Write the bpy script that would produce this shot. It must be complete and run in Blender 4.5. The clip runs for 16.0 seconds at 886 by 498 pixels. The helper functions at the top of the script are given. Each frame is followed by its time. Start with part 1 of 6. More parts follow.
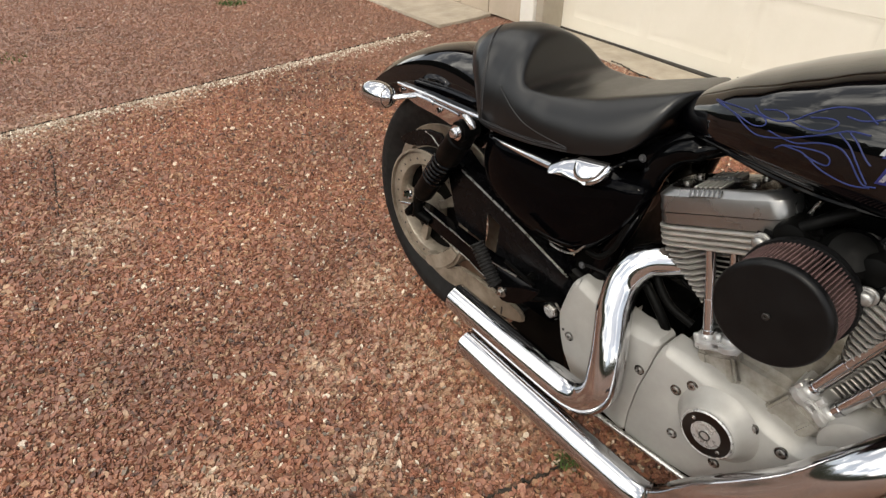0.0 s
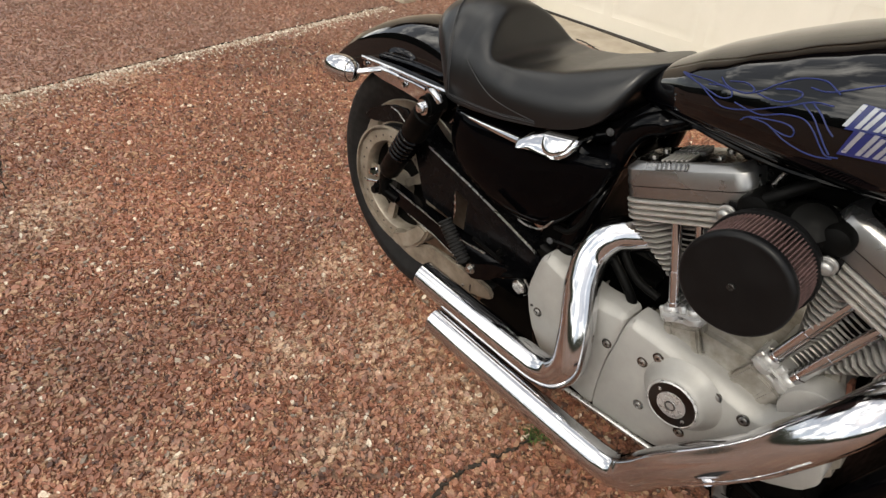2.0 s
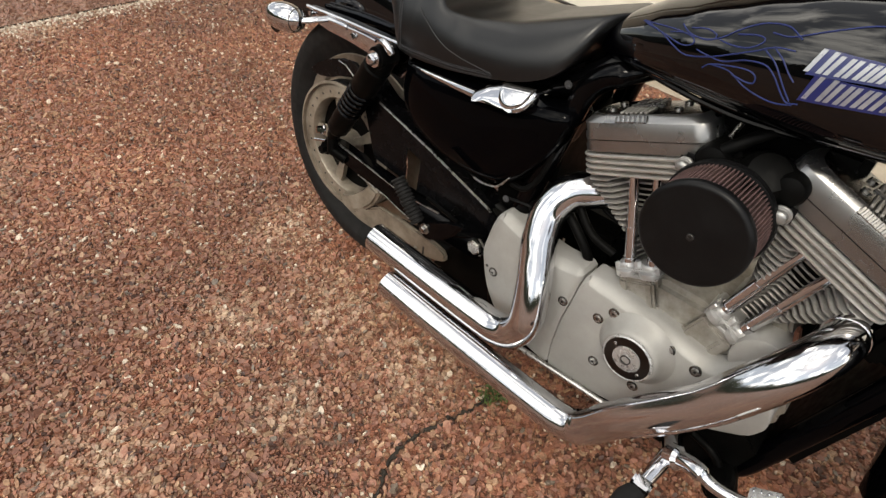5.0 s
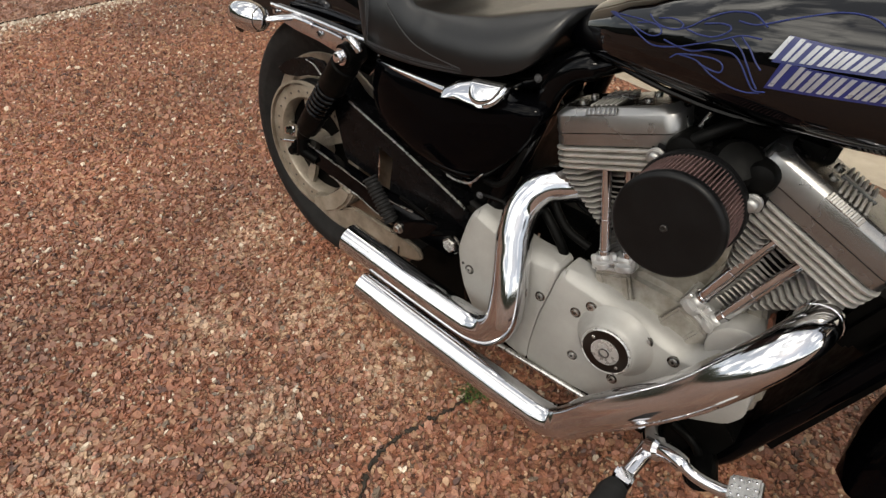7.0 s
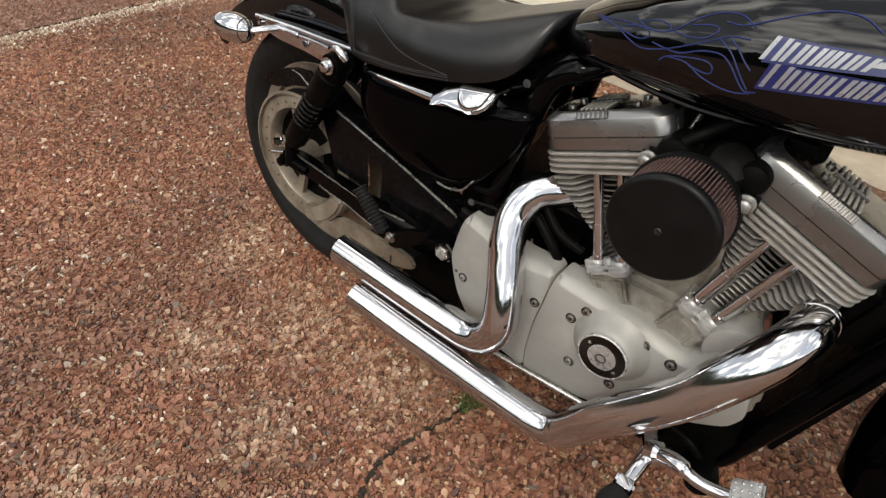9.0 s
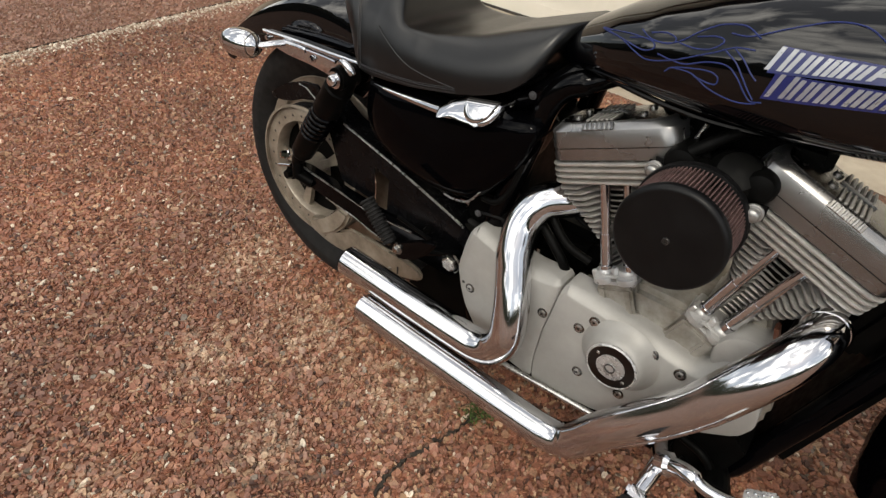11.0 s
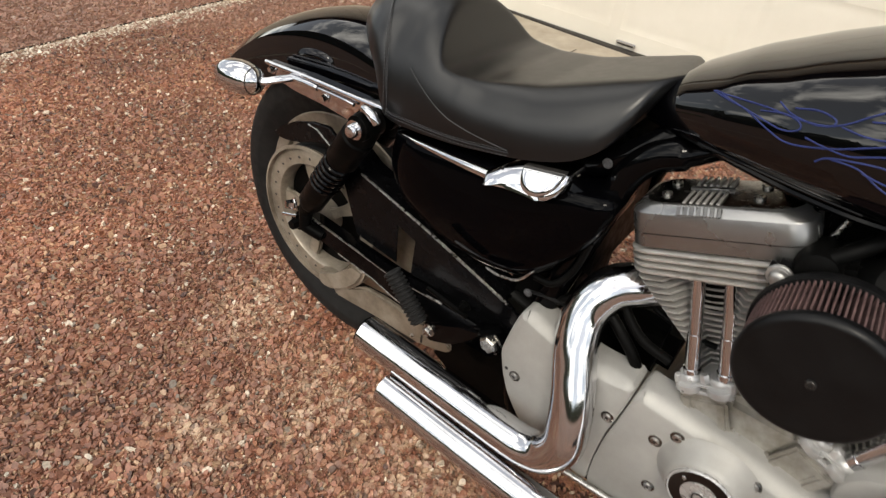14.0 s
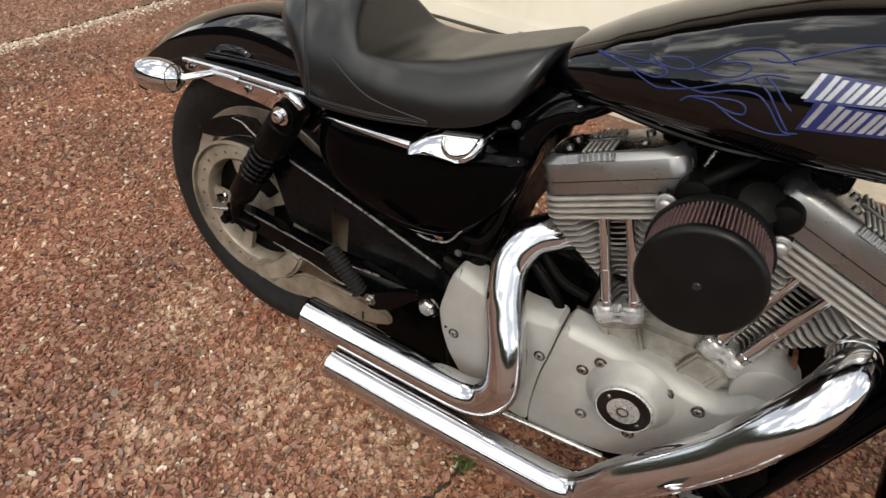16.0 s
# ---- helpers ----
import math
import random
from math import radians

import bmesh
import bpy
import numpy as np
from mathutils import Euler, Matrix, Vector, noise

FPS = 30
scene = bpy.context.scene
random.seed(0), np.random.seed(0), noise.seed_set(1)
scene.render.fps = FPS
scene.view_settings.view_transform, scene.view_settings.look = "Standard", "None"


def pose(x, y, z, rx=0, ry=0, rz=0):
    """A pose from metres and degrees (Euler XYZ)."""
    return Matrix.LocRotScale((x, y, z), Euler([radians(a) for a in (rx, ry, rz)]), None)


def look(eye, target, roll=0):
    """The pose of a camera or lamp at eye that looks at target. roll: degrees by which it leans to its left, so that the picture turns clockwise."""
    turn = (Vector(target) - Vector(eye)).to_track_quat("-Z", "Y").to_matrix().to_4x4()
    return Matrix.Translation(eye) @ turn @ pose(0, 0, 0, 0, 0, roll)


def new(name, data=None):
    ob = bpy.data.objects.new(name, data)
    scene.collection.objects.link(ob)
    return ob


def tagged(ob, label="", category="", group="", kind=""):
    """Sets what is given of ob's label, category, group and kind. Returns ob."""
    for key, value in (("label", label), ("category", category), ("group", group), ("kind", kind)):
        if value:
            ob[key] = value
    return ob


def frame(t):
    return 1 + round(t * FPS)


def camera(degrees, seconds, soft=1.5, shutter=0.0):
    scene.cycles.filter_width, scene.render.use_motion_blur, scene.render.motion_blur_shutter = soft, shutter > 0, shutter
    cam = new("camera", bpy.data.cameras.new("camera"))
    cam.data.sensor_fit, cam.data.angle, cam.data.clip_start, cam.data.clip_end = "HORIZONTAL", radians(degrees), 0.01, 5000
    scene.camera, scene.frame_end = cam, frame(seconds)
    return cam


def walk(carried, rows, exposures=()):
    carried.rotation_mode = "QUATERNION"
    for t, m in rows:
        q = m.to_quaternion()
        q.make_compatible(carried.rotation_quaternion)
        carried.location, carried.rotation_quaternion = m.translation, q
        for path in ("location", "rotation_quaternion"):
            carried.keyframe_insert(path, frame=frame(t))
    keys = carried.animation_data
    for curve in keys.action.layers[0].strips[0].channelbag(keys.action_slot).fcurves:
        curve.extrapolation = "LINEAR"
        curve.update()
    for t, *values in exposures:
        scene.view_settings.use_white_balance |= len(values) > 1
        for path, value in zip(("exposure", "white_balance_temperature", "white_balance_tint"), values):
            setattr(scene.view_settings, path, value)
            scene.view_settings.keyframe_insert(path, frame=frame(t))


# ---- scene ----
cam = camera(75.5, 16.0, soft=1.35, shutter=0.8)
PATH = [
    (0, (0.008, 0.012, 1.061), (-0.008, 1.624, -0.123), -0.8),
    (0.5, (0.004, 0.007, 1.055), (-0.001, 1.614, -0.135), -0.1),
    (1, (0.008, 0.007, 1.055), (0.043, 1.599, -0.155), 0.4),
    (1.5, (0.011, 0.014, 1.051), (0.077, 1.593, -0.174), 0.2),
    (2, (0.006, 0.018, 1.047), (0.105, 1.587, -0.189), 1.1),
    (2.5, (0.006, 0.019, 1.044), (0.146, 1.566, -0.216), 1.8),
    (3, (0.003, 0.022, 1.041), (0.17, 1.557, -0.23), 2.4),
    (3.5, (0.01, 0.024, 1.036), (0.196, 1.551, -0.241), 2.4),
    (3.7, (-0.013, 0.018, 1.025), (0.245, 1.55, -0.235), 4.6),
    (5.8, (-0.004, 0.032, 1.005), (0.308, 1.5, -0.317), 5.6),
    (6, (-0.008, 0.032, 1.004), (0.334, 1.496, -0.316), 6.2),
    (6.5, (-0.004, 0.037, 1.003), (0.344, 1.498, -0.316), 5.6),
    (7, (0.001, 0.036, 1.001), (0.359, 1.513, -0.299), 5.1),
    (7.5, (0.002, 0.039, 1.003), (0.391, 1.52, -0.283), 5.1),
    (8, (0.001, 0.041, 0.997), (0.382, 1.53, -0.283), 4.6),
    (8.5, (0.002, 0.045, 0.997), (0.389, 1.531, -0.284), 4.4),
    (11, (-0.004, 0.044, 1.0), (0.373, 1.556, -0.253), 3.4),
    (11.5, (-0.017, 0.063, 1.005), (0.365, 1.585, -0.235), 3.8),
    (12, (0.005, 0.166, 0.999), (0.371, 1.695, -0.237), 4.6),
    (12.5, (0.06, 0.26, 1.01), (0.327, 1.763, -0.283), 1.1),
    (13, (0.072, 0.289, 1.002), (0.329, 1.785, -0.3), 1.8),
    (13.5, (0.017, 0.295, 1.001), (0.363, 1.786, -0.285), 3.3),
    (14, (-0.031, 0.27, 0.997), (0.372, 1.757, -0.279), 4.3),
    (14.5, (-0.073, 0.227, 0.999), (0.432, 1.707, -0.247), 5.3),
    (15, (-0.084, 0.189, 1.003), (0.489, 1.648, -0.24), 5.6),
    (15.5, (-0.076, 0.192, 0.999), (0.534, 1.627, -0.254), 4.8),
    (16, (-0.061, 0.191, 0.995), (0.582, 1.614, -0.255), 4.4),
]
walk(cam, [(t, look(eye, target, roll)) for t, eye, target, roll in PATH], [(0, -0.03, 7000, 8), (3.5, -0.08, 7000, 8), (6, -0.11, 7050, 8), (8.5, -0.20, 7000, 8), (11, -0.23, 6980, 8), (12.6, -0.20, 7180, 8), (13.4, 0.0, 7050, 8), (16, -0.03, 6930, 8)])

# ---- world, sun, exposure ----
world = bpy.data.worlds.new("sky")
scene.world = world
world.use_nodes = True
wn, wl = world.node_tree.nodes, world.node_tree.links
wn.clear()
SUN_ELEV, SUN_AZ = radians(52), radians(200)
w_out = wn.new("ShaderNodeOutputWorld")
w_bg = wn.new("ShaderNodeBackground")
w_sky = wn.new("ShaderNodeTexSky")
w_sky.sky_type, w_sky.sun_disc = "NISHITA", False
w_sky.sun_elevation, w_sky.sun_rotation = SUN_ELEV, SUN_AZ
w_co = wn.new("ShaderNodeTexCoord")
w_map = wn.new("ShaderNodeMapping")
w_map.inputs["Scale"].default_value = (1.0, 1.0, 2.2)
w_noise = wn.new("ShaderNodeTexNoise")
w_noise.inputs["Scale"].default_value = 2.3
w_noise.inputs["Detail"].default_value = 7.0
w_noise.inputs["Roughness"].default_value = 0.56
w_ramp = wn.new("ShaderNodeValToRGB")
w_ramp.color_ramp.elements[0].position = 0.50
w_ramp.color_ramp.elements[1].position = 0.67
w_ramp.color_ramp.elements[0].color = (0.13, 0.13, 0.13, 1)
w_mix = wn.new("ShaderNodeMix")
w_mix.data_type = "RGBA"
w_mix.inputs[7].default_value = (36.5, 35.9, 35.2, 1)
wl.new(w_co.outputs["Generated"], w_map.inputs[0])
wl.new(w_map.outputs[0], w_noise.inputs[0])
wl.new(w_noise.outputs[0], w_ramp.inputs[0])
wl.new(w_ramp.outputs[0], w_mix.inputs[0])
wl.new(w_sky.outputs[0], w_mix.inputs[6])
wl.new(w_mix.outputs[2], w_bg.inputs[0])
wl.new(w_bg.outputs[0], w_out.inputs[0])
w_bg.inputs[1].default_value = 0.125

sun = new("sun", bpy.data.lights.new("sun", "SUN"))
sun.data.energy, sun.data.angle, sun.data.color = 1.5, radians(12), (1.0, 0.95, 0.87)
sun.matrix_world = look((-2.0, -3.5, 6.0), (0, 0.8, 0))


# ---- materials ----
def material(name, color, rough=0.5, metal=0.0, coat=0.0, spec=0.5):
    m = bpy.data.materials.new(name)
    m.use_nodes = True
    b = m.node_tree.nodes["Principled BSDF"]
    b.inputs["Base Color"].default_value = (*color, 1)
    b.inputs["Roughness"].default_value = rough
    b.inputs["Metallic"].default_value = metal
    b.inputs["Coat Weight"].default_value = coat
    b.inputs["Coat Roughness"].default_value = 0.03
    b.inputs["Specular IOR Level"].default_value = spec
    return m


def node(m, kind, **values):
    n = m.node_tree.nodes.new(kind)
    for key, value in values.items():
        n.inputs[key].default_value = value
    return n


def wear(m, scale, low, high, rough=None, bump=0.0, bump_scale=None, detail=6.0):
    """Colour that varies between low and high by noise, roughness likewise, and a fine relief."""
    t, b = m.node_tree, m.node_tree.nodes["Principled BSDF"]
    co = t.nodes.new("ShaderNodeTexCoord")
    n1 = node(m, "ShaderNodeTexNoise", Scale=scale, Detail=detail, Roughness=0.65)
    t.links.new(co.outputs["Object"], n1.inputs["Vector"])
    r = t.nodes.new("ShaderNodeValToRGB")
    r.color_ramp.elements[0].position, r.color_ramp.elements[1].position = 0.3, 0.7
    r.color_ramp.elements[0].color, r.color_ramp.elements[1].color = (*low, 1), (*high, 1)
    t.links.new(n1.outputs[0], r.inputs[0])
    t.links.new(r.outputs[0], b.inputs["Base Color"])
    if rough:
        mr = node(m, "ShaderNodeMapRange")
        mr.inputs[1].default_value, mr.inputs[2].default_value = 0.3, 0.7
        mr.inputs[3].default_value, mr.inputs[4].default_value = rough
        n2 = node(m, "ShaderNodeTexNoise", Scale=scale * 2.7, Detail=4.0)
        t.links.new(co.outputs["Object"], n2.inputs["Vector"])
        t.links.new(n2.outputs[0], mr.inputs[0])
        t.links.new(mr.outputs[0], b.inputs["Roughness"])
    if bump:
        n3 = node(m, "ShaderNodeTexNoise", Scale=bump_scale or scale * 8, Detail=3.0)
        t.links.new(co.outputs["Object"], n3.inputs["Vector"])
        bp = node(m, "ShaderNodeBump", Strength=bump, Distance=0.002)
        t.links.new(n3.outputs[0], bp.inputs["Height"])
        t.links.new(bp.outputs[0], b.inputs["Normal"])
    return m


CHROME = wear(material("chrome", (0.62, 0.62, 0.64), 0.05, 1.0), 14, (0.56, 0.56, 0.57), (0.66, 0.66, 0.68), (0.03, 0.08))
PIPECHROME = wear(material("road_worn_chrome", (0.62, 0.62, 0.64), 0.09, 1.0), 14, (0.56, 0.56, 0.57), (0.66, 0.66, 0.68), (0.085, 0.13))
GUARDBLACK = wear(material("black_guard_enamel", (0.003, 0.003, 0.004), 0.25, spec=0.16), 20, (0.0012, 0.0012, 0.0016), (0.004, 0.004, 0.0045), (0.18, 0.32))
GLOSS = wear(material("black_gloss_paint", (0.001, 0.001, 0.0015), 0.05, spec=0.07), 9, (0.0005, 0.0005, 0.0008), (0.0012, 0.0012, 0.0016), (0.03, 0.08))
TUBEBLACK = wear(material("black_tube_enamel", (0.0015, 0.0015, 0.002), 0.1, spec=0.13), 20, (0.0006, 0.0006, 0.0008), (0.0015, 0.0015, 0.0018), (0.06, 0.14))
TANKBLACK = wear(material("black_tank_lacquer", (0.001, 0.001, 0.0015), 0.03, spec=0.5), 9, (0.0005, 0.0005, 0.0008), (0.0012, 0.0012, 0.0018), (0.015, 0.05))
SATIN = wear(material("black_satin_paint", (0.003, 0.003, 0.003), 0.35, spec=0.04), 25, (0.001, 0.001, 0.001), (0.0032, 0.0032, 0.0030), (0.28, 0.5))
LEATHER = wear(material("black_leather", (0.012, 0.012, 0.013), 0.45, spec=0.50), 30, (0.0013, 0.0013, 0.0015), (0.0030, 0.0030, 0.0033), (0.295, 0.335), 0.05, 900)
THREAD = material("grey_thread", (0.05, 0.05, 0.053), 0.8)
RUBBER = wear(material("tyre_rubber", (0.012, 0.012, 0.012), 0.7, spec=0.25), 18, (0.005, 0.005, 0.005), (0.012, 0.0115, 0.011), (0.55, 0.8), 0.2)
PLASTIC = wear(material("black_plastic", (0.012, 0.012, 0.013), 0.5, spec=0.14), 40, (0.003, 0.003, 0.0034), (0.007, 0.007, 0.0072), (0.45, 0.65), 0.15, 600)
CARBBLACK = wear(material("dull_black_casting", (0.004, 0.004, 0.004), 0.5, spec=0.07), 30, (0.0012, 0.0012, 0.0012), (0.0035, 0.0035, 0.0033), (0.4, 0.6))
LIDBLACK = wear(material("black_lid_plastic", (0.01, 0.01, 0.011), 0.36, spec=0.2), 26, (0.0025, 0.0025, 0.0028), (0.006, 0.006, 0.0062), (0.30, 0.44), 0.06, 500)
CHAMPAGNE = wear(material("champagne_wheel_paint", (0.5, 0.45, 0.36), 0.35, 0.35), 22, (0.155, 0.127, 0.095), (0.355, 0.310, 0.250), (0.3, 0.5), 0.05)
SILVER = wear(material("silver_engine_paint", (0.5, 0.49, 0.46), 0.48, 0.25, spec=0.35), 12, (0.285, 0.277, 0.258), (0.365, 0.357, 0.338), (0.40, 0.56), 0.12, 700)
CAST = wear(material("stained_cast_aluminium", (0.4, 0.38, 0.34), 0.55, 0.5), 22, (0.20, 0.178, 0.142), (0.43, 0.412, 0.378), (0.4, 0.65), 0.35, 300)
BRUSHED = wear(material("brushed_aluminium", (0.58, 0.57, 0.56), 0.3, 0.9), 8, (0.21, 0.208, 0.205), (0.30, 0.297, 0.293), (0.20, 0.34))
FIN = wear(material("machined_fin_edge", (0.55, 0.53, 0.5), 0.4, 0.7), 30, (0.38, 0.37, 0.345), (0.66, 0.645, 0.615), (0.3, 0.5))
DULLFIN = wear(material("dull_fin", (0.4, 0.38, 0.35), 0.5, 0.5), 30, (0.26, 0.25, 0.235), (0.46, 0.445, 0.42), (0.35, 0.55))
STEEL = wear(material("zinc_steel", (0.45, 0.44, 0.42), 0.3, 1.0), 60, (0.30, 0.29, 0.27), (0.58, 0.57, 0.55), (0.2, 0.4))
DULLSTEEL = wear(material("dull_steel", (0.40, 0.39, 0.38), 0.4, 0.8), 60, (0.26, 0.255, 0.245), (0.46, 0.455, 0.44), (0.35, 0.5))
POLISHED = wear(material("turned_aluminium", (0.5, 0.49, 0.48), 0.3, 0.55), 30, (0.42, 0.415, 0.405), (0.54, 0.535, 0.525), (0.26, 0.38))
# darkened for recess shade and a dark reflection; also the bezel ring
DARKMETAL = wear(material("darkened_aluminium", (0.2, 0.195, 0.185), 0.22, 1.0), 30, (0.13, 0.127, 0.12), (0.22, 0.215, 0.205), (0.16, 0.30))
TURNED = wear(material("turned_disc", (0.5, 0.49, 0.48), 0.3, 0.6), 30, (0.42, 0.415, 0.405), (0.52, 0.515, 0.505), (0.24, 0.32))
TURNEDDARK = material("turned_dark_ring", (0.06, 0.054, 0.05), 0.3, 1.0)
for turned in (TURNED, TURNEDDARK):
    tan = turned.node_tree.nodes.new("ShaderNodeTangent")
    tan.direction_type, tan.axis = "RADIAL", "Y"
    base = turned.node_tree.nodes["Principled BSDF"]
    base.inputs["Anisotropic"].default_value = 0.8
    turned.node_tree.links.new(tan.outputs[0], base.inputs["Tangent"])
DARKRING = material("dark_ring", (0.03, 0.028, 0.026), 0.35, 0.4)
PLEAT = wear(material("maroon_filter_cotton", (0.16, 0.05, 0.05), 0.9), 60, (0.045, 0.023, 0.022), (0.135, 0.074, 0.069), None, 0.4, 900)
BLUE = material("blue_pinstripe", (0.020, 0.030, 0.115), 0.45, 0.0, 0.0, 0.2)
BLUE2 = material("blue_emblem_back", (0.008, 0.014, 0.10), 0.3, 0.0, 0.3)
EMBLEM = wear(material("silver_emblem", (0.55, 0.56, 0.58), 0.3, 0.5), 40, (0.26, 0.27, 0.29), (0.44, 0.45, 0.47), (0.25, 0.4))
COPPER = wear(material("rusty_clip", (0.25, 0.10, 0.06), 0.5, 0.4), 60, (0.16, 0.06, 0.04), (0.36, 0.17, 0.11), (0.35, 0.6))


# ---- mesh helpers ----
def part(name, bm, mat, parent=None, label="", sharp=38):
    me = bpy.data.meshes.new(name)
    bmesh.ops.recalc_face_normals(bm, faces=bm.faces[:])
    bm.to_mesh(me)
    bm.free()
    me.shade_smooth()
    me.set_sharp_from_angle(angle=radians(sharp))
    me.materials.append(mat)
    ob = new(name, me)
    ob.parent = parent
    if label:
        tagged(ob, label)
    return ob


def loft(bm, rings, closed=True, caps=True):
    rows = [[bm.verts.new(p) for p in ring] for ring in rings]
    n = len(rows[0])
    for a, b in zip(rows, rows[1:]):
        for k in range(n if closed else n - 1):
            bm.faces.new((a[k], a[(k + 1) % n], b[(k + 1) % n], b[k]))
    if caps and closed:
        bm.faces.new(rows[0])
        bm.faces.new(rows[-1][::-1])
    return bm


def spline(points, per=8):
    """A smooth line through the points (Catmull-Rom)."""
    p = [Vector(q) for q in points]
    p = [2 * p[0] - p[1], *p, 2 * p[-1] - p[-2]]
    out = []
    for a, b, c, d in zip(p, p[1:], p[2:], p[3:]):
        for k in range(per):
            t = k / per
            out.append(0.5 * (2 * b + (c - a) * t + (2 * a - 5 * b + 4 * c - d) * t**2 + (3 * b - a - 3 * c + d) * t**3))
    return out + [p[-2]]


def rounded(points, radius, per=6):
    """A line of straights with its corners rounded off."""
    p = [Vector(q) for q in points]
    out = [p[0]]
    for a, b, c in zip(p, p[1:], p[2:]):
        u, v = (a - b).normalized(), (c - b).normalized()
        s, e = b + u * radius, b + v * radius
        for k in range(per + 1):
            t = k / per
            out.append((1 - t) ** 2 * s + 2 * t * (1 - t) * b + t * t * e)
    return out + [p[-1]]


def tube(bm, points, radius, seg=16, caps=True, flat=1.0):
    p = [Vector(q) for q in points]
    radii = radius if isinstance(radius, (list, tuple)) else [radius] * len(p)
    side = None
    rings = []
    for k, q in enumerate(p):
        way = (p[min(k + 1, len(p) - 1)] - p[max(k - 1, 0)]).normalized()
        if side is None:
            side = way.orthogonal().normalized()
        side = (side - way * side.dot(way)).normalized()
        over = way.cross(side)
        rings.append([q + radii[k] * (math.cos(a) * side + flat * math.sin(a) * over) for a in (2 * math.pi * i / seg for i in range(seg))])
    return loft(bm, rings, True, caps)


def lathe(bm, profile, origin, axis, seg=32, caps=True):
    """Turns (radius, height) pairs about an axis."""
    axis = Vector(axis).normalized()
    u = axis.orthogonal().normalized()
    v = axis.cross(u)
    o = Vector(origin)
    rings = [[o + axis * h + r * (math.cos(a) * u + math.sin(a) * v) for a in (2 * math.pi * i / seg for i in range(seg))] for r, h in profile]
    return loft(bm, rings, True, caps)


def prism(bm, outline, y0, y1, bevel=0.0, segs=2, place=None):
    """A plate with an outline in x and z, from y0 to y1, its edges rounded."""
    loft(bm, [[Vector((x, y, z)) for x, z in outline] for y in (y0, y1)])
    if bevel:
        bmesh.ops.bevel(bm, geom=bm.edges[:], offset=bevel, segments=segs, affect="EDGES", clamp_overlap=True)
    if place:
        bmesh.ops.transform(bm, matrix=place, verts=bm.verts[:])
    return bm


def box(bm, centre, size, bevel=0.0, turn=(0, 0, 0), segs=2):
    made = bmesh.ops.create_cube(bm, size=1)["verts"]
    m = pose(*centre, *turn) @ Matrix.Diagonal((*size, 1))
    bmesh.ops.transform(bm, matrix=m, verts=made)
    if bevel:
        edges = {e for v in made for e in v.link_edges}
        bmesh.ops.bevel(bm, geom=list(edges), offset=bevel, segments=segs, affect="EDGES", clamp_overlap=True)
    return bm


def hexbolt(bm, at, axis, r, h, dome=0.25):
    at, axis = Vector(at), Vector(axis).normalized()
    lathe(bm, [(r * 1.35, 0), (r * 1.35, h * 0.2)], at, axis, 18)
    lathe(bm, [(r, h * 0.2), (r, h * (1 - dome)), (r * 0.8, h)], at, axis, 6)
    return bm


def capbolt(bm, at, axis, r, h):
    """A round-headed screw with a hexagon socket."""
    lathe(bm, [(r, 0), (r, h * 0.8), (r * 0.85, h), (r * 0.5, h), (r * 0.5, h * 0.4)], at, axis, 14)
    return bm


def gentle(rows, x, reach=0.009):
    """Values read off a table with its corners eased."""
    got = [table(rows, min(max(x + reach * f, rows[0][0]), rows[-1][0])) for f in (-1, -0.66, -0.33, 0, 0.33, 0.66, 1)]
    return [sum(g[k] for g in got) / len(got) for k in range(len(got[0]))]


def table(rows, x):
    """Values read off a table at x, smoothly."""
    xs = [r[0] for r in rows]
    return [float(np.interp(x, xs, [r[k] for r in rows])) for k in range(1, len(rows[0]))]


B = bmesh.new
SIDE = (0, -1, 0)

# ---- the motorcycle: its axes are ahead, to its left, and up; it leans a little to its left ----
BIKE = pose(0.0097, 1.2581, 0, 0, 0, -50.96) @ pose(0, 0, 0, -3.0, 0, 0)
bike = new("motorcycle")
bike.matrix_world = BIKE
tagged(bike, "black cruiser motorcycle with blue flame pinstripes and chrome exhaust pipes", "motorcycle")

# rear wheel
HUB = Vector((0.045, 0, 0.300))


